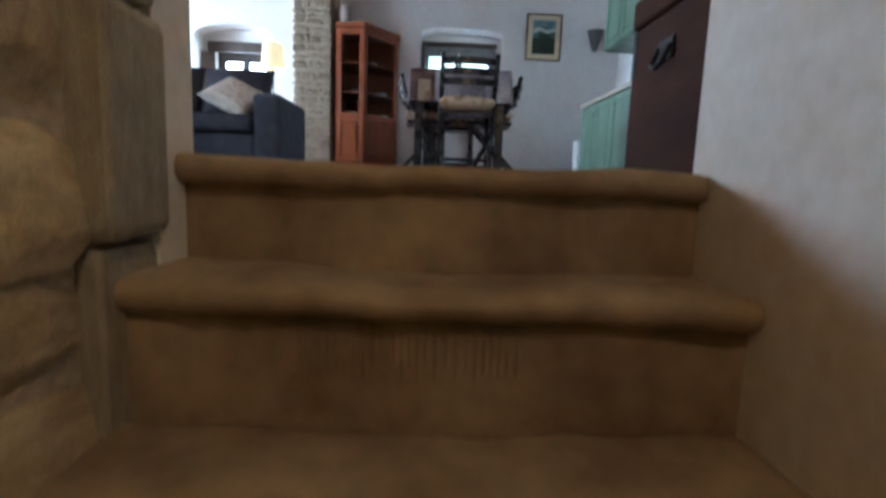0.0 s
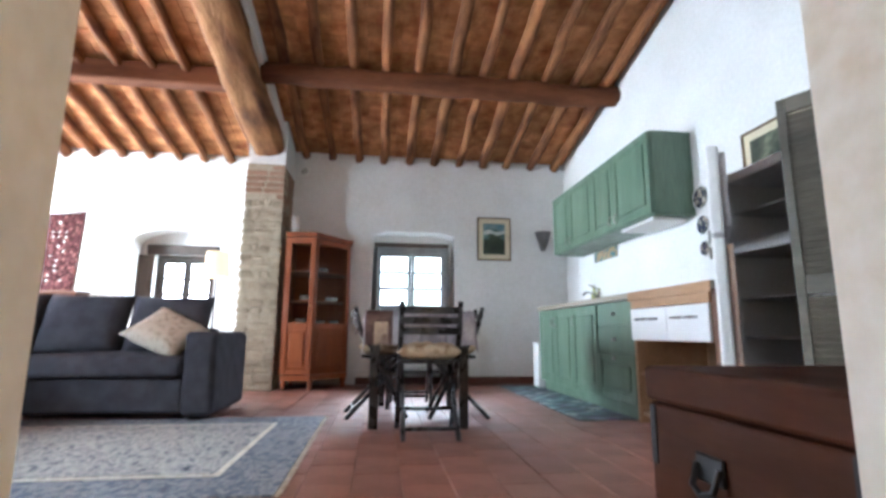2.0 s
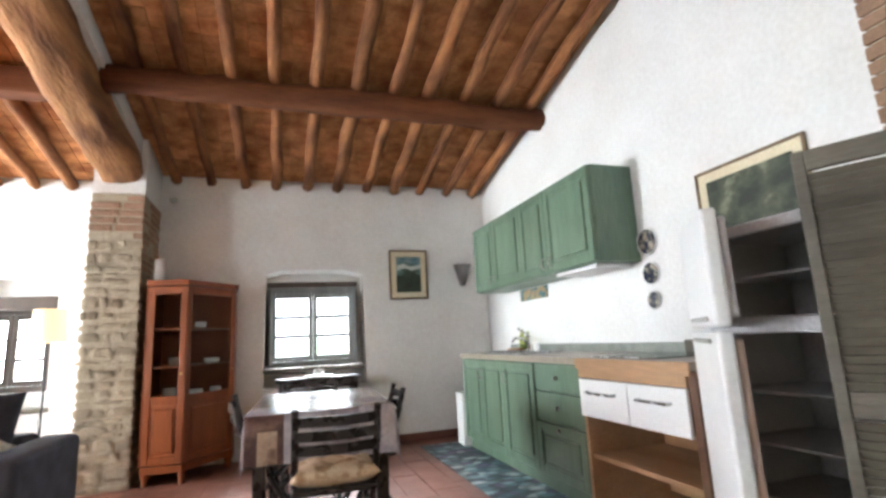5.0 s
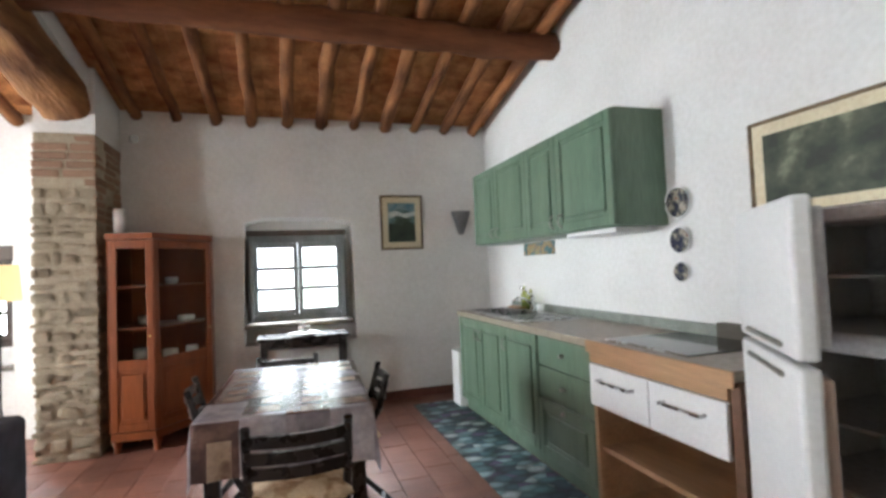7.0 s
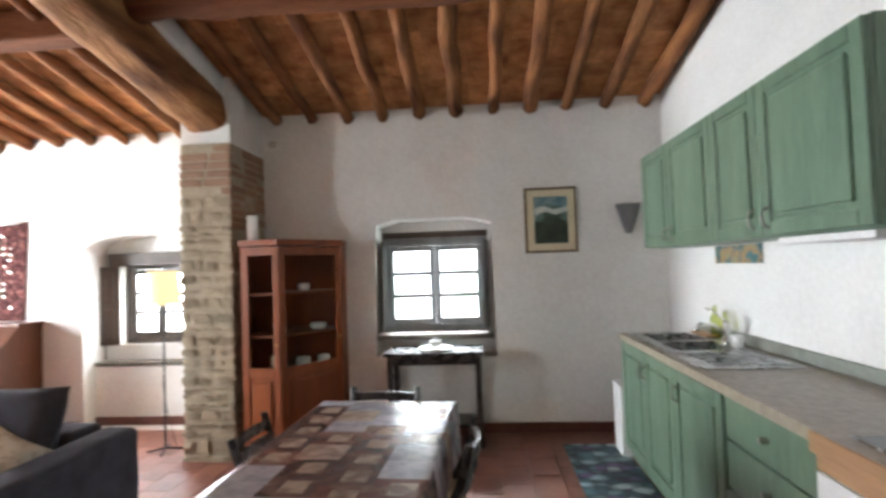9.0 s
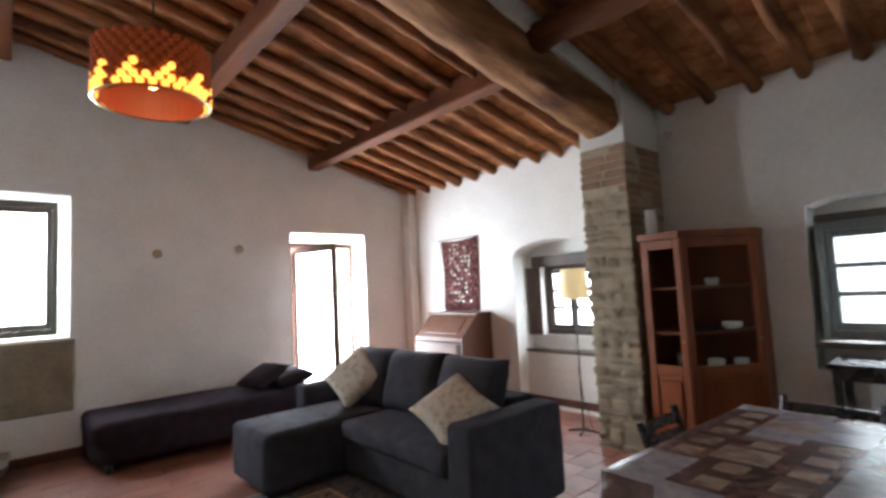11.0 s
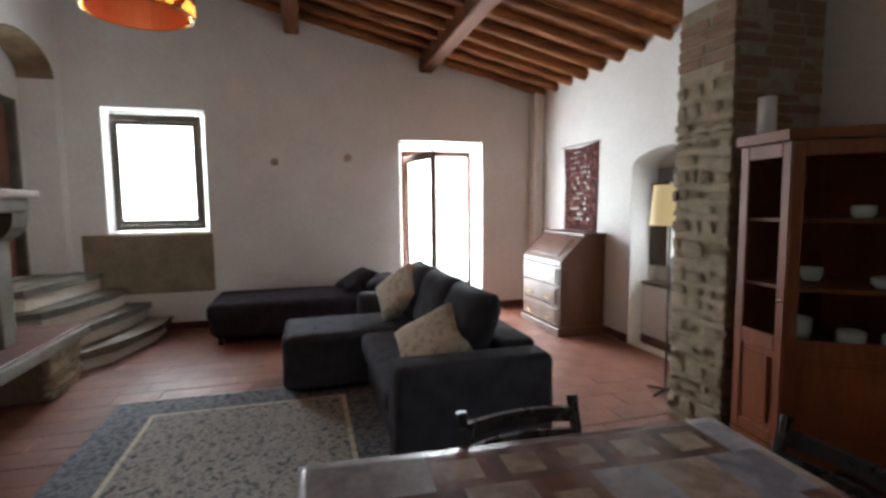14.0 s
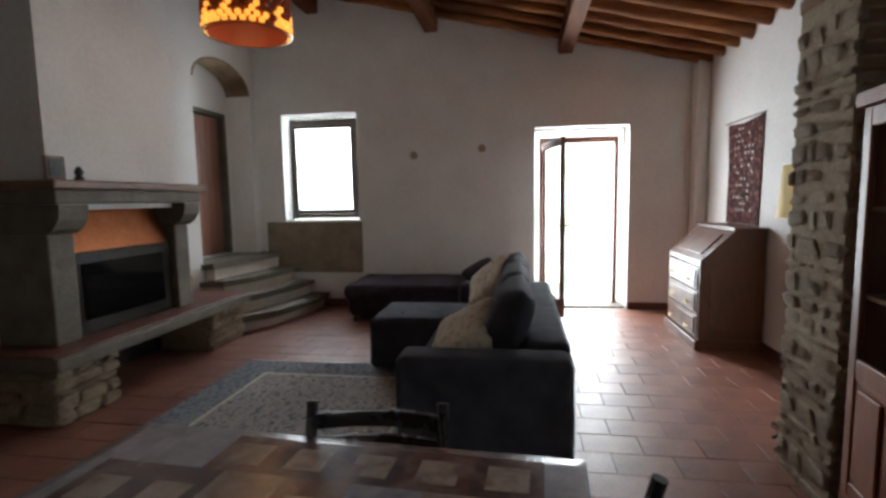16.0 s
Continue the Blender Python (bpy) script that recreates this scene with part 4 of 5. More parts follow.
b2 = slab(rect(2.45, 2.91, 5.56, 6.82), lambda u, v, d: (u, v, 0.929 - d), 0.008, [rect(2.52, 2.84, 6.05, 6.37), rect(2.52, 2.84, 6.42, 6.74)])
part("rim", b2, STEEL, snk)
for y0, y1 in ((6.05, 6.37), (6.42, 6.74)):
    b2 = bmesh.new()
    for x0, x1, p, q, z0, z1 in ((2.513, 2.52, y0 - 0.006, y1 + 0.006, 0.76, 0.925), (2.84, 2.847, y0 - 0.006, y1 + 0.006, 0.76, 0.925), (2.52, 2.84, y0 - 0.007, y0, 0.76, 0.925), (2.52, 2.84, y1, y1 + 0.007, 0.76, 0.925), (2.513, 2.847, y0 - 0.006, y1 + 0.006, 0.752, 0.76)):
        box(x0, x1, p, q, z0, z1, 0, 1, b2)
    part("basin", b2, STEEL, snk)
for k in range(9):
    part("drain_rib", box(2.52, 2.86, 5.62 + 0.042 * k, 5.632 + 0.042 * k, 0.929, 0.934, 0.002), STEEL, snk)
tap = thing("tap", "chrome mixer tap with a raised lever", "tap")
part("body", turned([(0.028, 0), (0.028, 0.02), (0.02, 0.03), (0.02, 0.12), (0.016, 0.135), (0, 0.14)], 16, None, pose(2.88, 6.25, 0.93)), CHROME, tap, smooth=True)
part("spout", rod([(2.87, 6.25, 0.99), (2.80, 6.24, 1.045), (2.72, 6.22, 1.05), (2.68, 6.21, 1.02)], 0.012, 10), CHROME, tap, smooth=True)
part("lever", rod([(2.88, 6.25, 1.065), (2.83, 6.30, 1.12), (2.80, 6.33, 1.14)], 0.008, 8), CHROME, tap, smooth=True)
for x, y, h in ((2.92, 6.48, 0.22), (2.935, 6.38, 0.19)):
    bt = thing("bottle", "small green glass bottle beside the tap", "bottle", "bottles by the sink")
    part("glass", turned([(0, 0), (0.028, 0), (0.03, 0.01), (0.03, h * 0.6), (0.012, h * 0.75), (0.012, h * 0.95)], 16, None, pose(x, y, 0.93)), BOTTLE, bt, smooth=True)
    part("cap", turned([(0.014, h * 0.95), (0.014, h), (0, h)], 12, None, pose(x, y, 0.931)), WHITELAC, bt)
ct = thing("cup", "white cup standing on the sink rim", "cup")
part("body", turned([(0, 0), (0.03, 0), (0.036, 0.07), (0.032, 0.07), (0.026, 0.01), (0, 0.01)], 18, None, pose(2.875, 6.11, 0.93)), CERAMIC, ct, smooth=True)
bd = thing("cutting_board", "small orange wooden board by the sink", "board")
part("board", box(2.86, 2.95, 6.50, 6.72, 0.93, 0.948, 0.006, 2), OAK, bd)
hb = thing("hob", "black glass ceramic hob set in the worktop", "hob")
part("glass", box(2.46, 2.95, 4.07, 4.64, 0.9205, 0.928, 0.003), HOBGLASS, hb)
part("trim", box(2.455, 2.46, 4.07, 4.64, 0.9205, 0.929, 0.001), STEEL, hb)

wb = thing("storage_box", "white boxed panel between the cabinets and the wall", "box")
part("body", box(2.40, E - 0.01, 6.90, 7.10, 0.0, 0.50, 0.008, 2), WHITELAC, wb)
part("lid", box(2.395, E - 0.01, 6.895, 7.105, 0.501, 0.52, 0.006), WHITELAC, wb)

# fridge with both doors ajar
fr = thing("fridge", "white fridge-freezer with both doors ajar and empty shelves", "fridge")
FX, F0, F1 = 2.43, 3.14, 3.71
for nm, bb in (("side", (FX, 2.98, F1 - 0.04, F1, 0.03, 1.48)), ("side", (FX, 2.98, F0, F0 + 0.04, 0.03, 1.48)), ("back", (2.93, 2.98, F0 + 0.041, F1 - 0.041, 0.03, 1.48)), ("top", (FX, 2.929, F0 + 0.041, F1 - 0.041, 1.43, 1.48)), ("divider", (FX, 2.929, F0 + 0.041, F1 - 0.041, 1.035, 1.10)), ("bottom", (FX, 2.929, F0 + 0.041, F1 - 0.041, 0.03, 0.16))):
    part(nm, box(*bb, 0.006), WHITELAC if nm == "side" else FRIDGEIN, fr)
for z in (1.26, 0.80, 0.60, 0.40):
    part("shelf", box(FX + 0.05, 2.925, F0 + 0.042, F1 - 0.042, z, z + 0.008), FRIDGEIN, fr)
for z0, z1 in ((0.04, 1.055), (1.07, 1.49)):
    m = pose(FX - 0.005, F1 - 0.005, 0, 0, 0, -36)
    dr = part("door", box(-0.055, 0.0, -0.55, 0.0, z0, z1, 0.012, 2, None, m), WHITELAC, fr)
    part("liner", box(0.001, 0.03, -0.53, -0.02, z0 + 0.03, z1 - 0.03, 0.01, 2, None, m), GASKET if z0 < 1 else FRIDGEIN, dr)
    zz = z1 - 0.035 if z0 < 1 else z0 + 0.03
    part("grip", box(-0.068, -0.056, -0.45, -0.12, zz - 0.008, zz + 0.008, 0.004, 1, None, m), PEWTER, dr)
for x in (FX + 0.05, 2.93):
    for y in (F0 + 0.04, F1 - 0.04):
        part("foot", turned([(0, 0), (0.02, 0), (0.02, 0.03), (0, 0.03)], 10, None, pose(x, y, 0)), BLACK, fr)


def picture(m, w, h, border, mount, art, label, rim=GILT):
    """A framed picture, local x across, z up, facing -y, its back at y = 0."""
    p = thing("picture", label, "picture", at=m)
    b2 = box(-w / 2, -w / 2 + border, -0.025, 0, 0, h, 0.004)
    box(w / 2 - border, w / 2, -0.025, 0, 0, h, 0.004, 1, b2)
    box(-w / 2 + border, w / 2 - border, -0.025, 0, 0, border, 0.004, 1, b2)
    box(-w / 2 + border, w / 2 - border, -0.025, 0, h - border, h, 0.004, 1, b2)
    part("border", b2, rim, p)
    part("mount", box(-w / 2 + border, w / 2 - border, -0.012, -0.002, border, h - border), MOUNT, p)
    part("painting", box(-w / 2 + border + mount, w / 2 - border - mount, -0.016, -0.0125, border + mount, h - border - mount), art, p)
    return p


pn = picture(pose(2.025, N - 0.001, 1.545), 0.45, 0.57, 0.02, 0.06, LANDSCAPE, "framed landscape with a cream mount on the white wall")
part("hill", slab([(-0.14, 0.085), (0.145, 0.085), (0.145, 0.27), (0.05, 0.30), (0.0, 0.25), (-0.14, 0.28)], lambda u, v, d: (u, -0.0165 - d, v), 0.001), material("painted_hill", (0.012, 0.02, 0.012), (0.035, 0.05, 0.03), 0.6, scale=9), pn)
part("sky", slab([(-0.14, 0.40), (-0.02, 0.43), (0.145, 0.38), (0.145, 0.485), (-0.14, 0.485)], lambda u, v, d: (u, -0.0165 - d, v), 0.001), material("painted_sky", (0.05, 0.16, 0.2), (0.3, 0.36, 0.36), 0.6, scale=9), pn)
part("cloud", slab([(-0.14, 0.33), (-0.04, 0.36), (0.04, 0.33), (0.145, 0.36), (0.145, 0.40), (0.02, 0.375), (-0.06, 0.41), (-0.14, 0.385)], lambda u, v, d: (u, -0.0172 - d, v), 0.001), material("painted_cloud", (0.62, 0.62, 0.56), (0.4, 0.46, 0.46), 0.6, scale=14), pn)
picture(pose(E - 0.001, 3.84, 1.50, 0, 0, -90), 0.66, 0.46, 0.016, 0.055, GARDEN, "framed garden print with a cream mount above the fridge")
sp = thing("small_picture", "small unframed seaside print under the wall cabinets", "picture")
part("board", box(E - 0.012, E - 0.001, 6.03, 6.58, 1.415, 1.53, 0.002), SEASIDE, sp)
for z, r in ((1.655, 0.095), (1.44, 0.08), (1.26, 0.06)):
    pl = thing("plate", "round painted ceramic plate hung on the wall", "plate", "wall plates")
    m = pose(E - 0.001, 4.64, z, 0, -90, 0)
    part("dish", turned([(0, 0.004), (r * 0.6, 0.004), (r * 0.97, 0.02), (r, 0.022), (r * 0.98, 0.014), (r * 0.6, 0.0), (0, 0.0)], 32, None, m), CERAMIC, pl, smooth=True)
    part("painted_well", turned([(0, 0.0085), (r * 0.6, 0.0085), (r * 0.88, 0.0195), (r * 0.88, 0.0175), (r * 0.6, 0.005), (0, 0.005)], 32, None, m), PLATEPAINT, pl)
sc = thing("wall_sconce", "grey half-cone wall sconce", "wall lamp")
pts = [(math.cos(a), math.sin(a)) for a in np.linspace(math.pi, 2 * math.pi, 13)]
b2 = bmesh.new()
hi = [b2.verts.new((2.69 + 0.11 * c, N - 0.002 + 0.10 * s, 1.94)) for c, s in pts]
lo = [b2.verts.new((2.685 + 0.028 * c, N - 0.002 + 0.028 * s, 1.69)) for c, s in pts]
for i in range(12):
    b2.faces.new((hi[i], hi[i + 1], lo[i + 1], lo[i]))
b2.faces.new(lo)
bmesh.ops.solidify(b2, geom=b2.faces[:], thickness=0.006)
part("shade", b2, material("grey_sconce", (0.30, 0.30, 0.30), (0.24, 0.24, 0.25), 0.5, scale=10), sc)
for m, lb in ((pose(W + 0.001, 4.28, 1.89, 0, 90, 0), "old"), (pose(W + 0.001, 5.12, 1.95, 0, 90, 0), "old")):
    wx = thing("wall_socket", "small round fitting on the white wall", "wall fitting", "wall fittings")
    part("cap", turned([(0.045, 0), (0.045, 0.012), (0.03, 0.03), (0, 0.035)], 16, None, m), MORTAR, wx)
so = thing("power_socket", "white power socket plate above the baseboard", "socket")
part("plate", box(1.98, 2.06, N - 0.012, N - 0.001, 0.25, 0.32, 0.003), CERAMIC, so)
spk = thing("spotlight", "small dark spotlight high on the wall", "lamp")
part("body", turned([(0.02, 0), (0.035, 0.02), (0.035, 0.09), (0, 0.09)], 14, None, pose(-0.42, N - 0.09, 2.60, 100, 0, 20)), PEWTER, spk)
part("bracket", rod([(-0.42, N - 0.001, 2.64), (-0.42, N - 0.09, 2.62)], 0.012, 8), PEWTER, spk)

# ---- corner cabinet ----
vt = thing("corner_cabinet", "cherry wood corner cabinet with glazed doors and crockery", "cabinet")
A, B, C = Vector((-0.47, 6.84)), Vector((-0.15, 6.80)), Vector((0.20, 7.27))
plan = [tuple(A), tuple(B), tuple(C), (0.20, N - 0.002), (-0.49, N - 0.002)]


def grown(pts, d):
    c = Vector((-0.16, 7.3))
    return [((Vector(p) - c).normalized() * d + Vector(p)).to_tuple() if p[1] < N - 0.01 else p for p in pts]


part("base", slab(plan, lambda u, v, d: (u, v, 0.10 + d), 0.06), CHERRY, vt)
part("cornice", slab(grown(plan, 0.025), lambda u, v, d: (u, v, 1.665 + d), 0.05), CHERRY, vt)
for z in (0.62, 0.95, 1.28):
    part("shelf", slab(grown(plan, -0.03), lambda u, v, d, z=z: (u, v, z + d), 0.015), CHERRY, vt)
part("back_panel", box(-0.485, 0.19, N - 0.02, N - 0.003, 0.161, 1.664), CHERRY, vt)
part("side_panel", box(0.178, 0.199, 7.28, N - 0.021, 0.161, 1.664), CHERRY, vt)
part("side_panel", box(-0.489, -0.47, 6.86, N - 0.021, 0.161, 1.664), CHERRY, vt)
for P, Q, nm in ((A, B, "narrow"), (B, C, "wide")):
    d = Q - P
    L, ang = d.length, math.degrees(math.atan2(d.y, d.x))
    m = pose(P.x, P.y, 0, 0, 0, ang)
    dr = part("door", box(0.004, 0.055, 0.0, 0.024, 0.165, 1.66, 0.004, 1, None, m), CHERRY, vt)
    part("stile", box(L - 0.055, L - 0.004, 0, 0.024, 0.165, 1.66, 0.004, 1, None, m), CHERRY, dr)
    for z0, z1 in ((0.165, 0.23), (0.64, 0.72), (1.59, 1.66)):
        part("rail", box(0.055, L - 0.055, 0, 0.024, z0, z1, 0.004, 1, None, m), CHERRY, dr)
    part("lower_panel", box(0.055, L - 0.055, 0.006, 0.018, 0.23, 0.64, 0, 1, None, m), CHERRY, dr)
    part("raised_field", box(0.08, L - 0.08, -0.004, 0.006, 0.26, 0.61, 0.006, 1, None, m), CHERRY, dr)
    pn = part("pane", box(0.05, L - 0.05, 0.010, 0.014, 0.715, 1.595, 0, 1, None, m), CABGLASS, dr)
    pn.visible_shadow = False
    part("knob", turned([(0.006, 0), (0.01, 0.01), (0, 0.018)], 10, None, m @ pose(L - 0.03, 0, 0.9, 90, 0, 0)), BRASS, dr)
for x, y in ((-0.44, 6.88), (-0.155, 6.85), (0.16, 7.28), (-0.45, 7.42), (0.16, 7.42)):
    part("foot", turned([(0.028, 0), (0.02, 0.03), (0.034, 0.07), (0.034, 0.099), (0, 0.099)], 12, None, pose(x, y, 0)), CHERRY, vt, smooth=True)
for x, y, z, r, h, k in ((-0.33, 7.13, 0.636, 0.055, 0.13, 1), (-0.12, 7.20, 0.636, 0.06, 0.10, 1), (0.04, 7.25, 0.636, 0.05, 0.11, 1), (-0.3, 7.15, 0.966, 0.05, 0.07, 1), (0.0, 7.25, 0.966, 0.07, 0.05, 1), (-0.1, 7.2, 1.296, 0.05, 0.06, 1)):
    cu = thing("crockery", "white crockery standing in the glazed cabinet", "crockery", "crockery")
    part("body", turned([(0, 0), (r * 0.7, 0), (r, h * 0.4), (r, h), (r * 0.9, h), (r * 0.85, h * 0.4), (0, 0.01)], 18, None, pose(x, y, z)), CERAMIC, cu, smooth=True)
va = thing("white_vase", "plain white cylinder on top of the corner cabinet", "vase")
part("body", turned([(0, 0), (0.045, 0), (0.045, 0.2), (0.04, 0.2), (0.04, 0.01), (0, 0.01)], 20, None, pose(-0.41, 6.93, 1.716)), CERAMIC, va, smooth=True)

# ---- console table ----
cn = thing("console_table", "black lacquered console table under the window", "table")
part("top", box(0.58, 1.40, 7.08, 7.455, 0.735, 0.765, 0.006, 2), BLACK, cn)
part("apron", box(0.62, 1.36, 7.11, 7.13, 0.66, 0.734, 0.003), BLACK, cn)
for x in (0.61, 1.33):
    for y in (7.10, 7.40):
        part("leg", box(x, x + 0.045, y, y + 0.045, 0, 0.734, 0.004), BLACK, cn)
part("shelf", box(0.615, 1.365, 7.11, 7.43, 0.16, 0.18, 0.003), BLACK, cn)
tr = thing("tray", "white oval tray on the console table", "tray")
part("dish", turned([(0, 0), (0.12, 0), (0.15, 0.012), (0.147, 0.018), (0.118, 0.006), (0, 0.006)], 28, None, pose(1.0, 7.25, 0.766)), CERAMIC, tr, smooth=True)
bw = thing("bowl", "small white lidded bowl on the tray", "bowl")
part("body", turned([(0, 0), (0.03, 0), (0.058, 0.035), (0.05, 0.055), (0, 0.06)], 20, None, pose(1.0, 7.25, 0.785)), CERAMIC, bw, smooth=True)
part("lid_knob", turned([(0.008, 0), (0.014, 0.015), (0, 0.026)], 12, None, pose(1.0, 7.25, 0.845)), STEEL, bw)

# ---- dining table, cloth and chairs ----
TT = pose(0.865, 5.125, 0, 0, 0, -3.0) @ pose(-0.895, -5.13, 0)
dt = thing("dining_table", "black wooden dining table", "table", at=TT)
part("tabletop", box(0.56, 1.23, 4.58, 5.68, 0.725, 0.755, 0.005), BLACK, dt)
part("apron", box(0.61, 1.18, 4.63, 5.63, 0.64, 0.724, 0.003), BLACK, dt)
for x in (0.57, 1.16):
    for y in (4.59, 5.61):
        part("leg", box(x, x + 0.06, y, y + 0.06, 0, 0.724, 0.005), BLACK, dt)


def tablecloth():
    """A printed patchwork cloth: squares on the top, and a hem that hangs in folds."""
    b2 = bmesh.new()
    x0, x1, y0, y1, z = 0.535, 1.255, 4.555, 5.705, 0.761
    nx, ny, hang = 24, 38, 3
    grid = {}
    rng = random.Random(3)
    tint = {}
    for i in range(-hang, nx + hang + 1):
        for j in range(-hang, ny + hang + 1):
            u, v = min(max(i, 0), nx), min(max(j, 0), ny)
            out = max(-i, i - nx, -j, j - ny, 0)
            p = Vector((x0 + (x1 - x0) * u / nx, y0 + (y1 - y0) * v / ny, z + 0.0015 * noise.noise(Vector((u * 0.4, v * 0.4, 0)))))
            if out:
                fold = 0.5 + 0.5 * math.sin((u + v) * 1.1 + noise.noise(Vector((u * 0.2, v * 0.2, 2))) * 4)
                dx, dy = (-1 if i < 0 else 1 if i > nx else 0), (-1 if j < 0 else 1 if j > ny else 0)
                p += Vector((dx, dy, 0)) * (0.006 + 0.018 * fold * out / hang)
                p.z -= 0.075 * out * (1.25 if dx and dy else 1)
            grid[i, j] = b2.verts.new(p)
    for i in range(-hang, nx + hang):
        for j in range(-hang, ny + hang):
            f = b2.faces.new((grid[i, j], grid[i + 1, j], grid[i + 1, j + 1], grid[i, j + 1]))
            key = (i // 6, (j + (3 if (i // 6) % 2 else 0)) // 5)
            if key not in tint:
                tint[key] = rng.choice((0, 1, 2, 2, 3, 3, 4, 1, 4))
            inner = 2 <= i % 6 <= 4 and 1 <= (j + (3 if (i // 6) % 2 else 0)) % 5 <= 3
            f.material_index = 5 if inner and tint[key] in (1, 4) else tint[key]
            f.smooth = True
    b2.transform(TT)
    ob = part("tablecloth", b2, CLOTHMATS)
    return tagged(ob, "glossy patchwork tablecloth in brown, beige and grey", "tablecloth")


tablecloth()


def chair(m, cushion=True):
    """A black folding chair, its back towards -y, local origin on the floor under the seat."""
    c = thing("folding_chair", "black wooden folding chair with curved slats", "chair", "chairs round the table", m)
    for x in (-0.19, 0.17):
        part("back_leg", rod([(x + 0.01, 0.20, 0.0), (x + 0.01, 0.0, 0.38), (x + 0.01, -0.15, 0.64), (x + 0.01, -0.195, 0.805)], 0.017, 8), BLACK, c)
        part("front_leg", rod([(x * 0.9 + 0.01, -0.24, 0.0), (x * 0.9 + 0.01, 0.18, 0.43)], 0.016, 8), BLACK, c)
    for z, y in ((0.752, -0.181), (0.69, -0.167), (0.628, -0.146)):
        pts = [(-0.185 + 0.37 * k / 8, y - 0.035 * math.sin(math.pi * k / 8), z) for k in range(9)]
        b2 = bmesh.new()
        ring = [[b2.verts.new((px, py + oy, pz + oz)) for oy, oz in ((-0.008, -0.022), (0.008, -0.022), (0.008, 0.022), (-0.008, 0.022))] for px, py, pz in pts]
        for a, b in zip(ring, ring[1:]):
            for i in range(4):
                b2.faces.new((a[i], a[(i + 1) % 4], b[(i + 1) % 4], b[i]))
        b2.faces.new(ring[0])
        b2.faces.new(ring[-1])
        part("back_slat", b2, BLACK, c)
    part("seat", box(-0.19, 0.19, -0.14, 0.22, 0.43, 0.455, 0.008, 2), BLACK, c)
    part("stretcher", rod([(-0.17, -0.19, 0.06), (0.17, -0.19, 0.06)], 0.012, 8), BLACK, c)
    part("stretcher", rod([(-0.18, 0.13, 0.13), (0.18, 0.13, 0.13)], 0.012, 8), BLACK, c)
    return c


CH = [pose(0.88, 4.46, 0), pose(0.57, 5.20, 0, 0, 0, -86), TT @ pose(1.18, 5.14, 0, 0, 0, 90), TT @ pose(0.84, 5.64, 0, 0, 0, 180)]
c0 = chair(CH[0])
for m in CH[1:]:
    copy_thing(c0, m)


def seat_cushion(m):
    b2 = pillow(0.40, 0.38, 0.10, 3, 12, 0.03)
    for v in b2.verts:
        v.co.y += 0.012 * math.cos(v.co.x * 38) * math.cos(v.co.z * 38) * (1 if v.co.y < 0 else 0) * -1
    b2.transform(m @ pose(0, 0, 0.50, -90, 0, 0))
    ob = part("seat_cushion", b2, SHELLS, None, "", True)
    return tagged(ob, "padded seat cushion with a shell print", "cushion", "seat cushions")


for m in CH:
    seat_cushion(m @ pose(0, 0.04, 0))

# ---- mats and rugs ----
b2 = box(2.0, 2.455, 4.80, 7.15, 0.002, 0.009, 0.002)
tagged(part("kitchen_mat", b2, MATMAT), "blue-grey pebble-print kitchen runner", "mat")
rug = thing("rug", "worn blue-grey oriental rug with a dark border and fringes", "rug")
part("border", box(-2.18, 0.19, 3.30, 5.12, 0.002, 0.010, 0.002), RUGEDGE, rug)
part("guard_stripe", box(-1.90, -0.09, 3.58, 4.84, 0.0105, 0.0125), CUSHION, rug)
part("field", box(-1.87, -0.12, 3.61, 4.81, 0.0127, 0.0145), RUGMAT, rug)
for x0 in (-2.205, 0.191):
    b2 = bmesh.new()
    for k in range(90):
        y = 3.31 + k * 0.02
        box(x0, x0 + 0.015 + 0.01 * (k % 3) / 2, y, y + 0.012, 0.002, 0.006, 0, 1, b2)
    tagged(part("fringe", b2, CUSHION, rug), kind="stuff")

# ---- sofa with chaise ----
sf = thing("sofa", "dark grey fabric corner sofa with chaise and loose back cushions", "sofa")
part("base", soft_box(-2.66, -0.78, 5.02, 5.80, 0.05, 0.30, 0.03), SOFA, sf)
part("arm", soft_box(-0.79, -0.57, 4.98, 5.82, 0.03, 0.615, 0.045, 0.0), SOFA, sf, smooth=True)
part("arm", soft_box(-2.86, -2.66, 5.03, 5.82, 0.03, 0.60, 0.045), SOFA, sf, smooth=True)
part("back", soft_box(-2.66, -0.79, 5.60, 5.82, 0.05, 0.64, 0.04), SOFA, sf, smooth=True)
part("seat_cushion", soft_box(-1.98, -0.795, 4.97, 5.60, 0.29, 0.44, 0.05, 0.025), SOFA, sf, smooth=True)
ch = part("chaise", soft_box(-2.64, -1.985, 4.41, 5.60, 0.04, 0.44, 0.05, 0.025), SOFA, sf, smooth=True)
for i in range(3):
    for j in range(2):
        part("button", turned([(0.018, 0), (0.012, 0.006), (0, 0.008)], 10, None, pose(-2.50 + j * 0.36, 4.65 + i * 0.30, 0.455)), SOFA, ch)
for x, w, t, k in ((-1.10, 0.62, -20, 1), (-1.72, 0.64, -17, 2), (-2.33, 0.62, -18, 3)):
    b2 = pillow(w, 0.50, 0.23, k, 12, 0.04)
    b2.transform(pose(x, 5.50, 0.66, t, 0, 0))
    part("back_cushion", b2, SOFA, sf, smooth=True)
for x in (-2.58, -0.70):
    for y in (5.06, 5.74):
        part("foot", box(x - 0.03, x + 0.03, y - 0.03, y + 0.03, 0, 0.05), BLACK, sf)
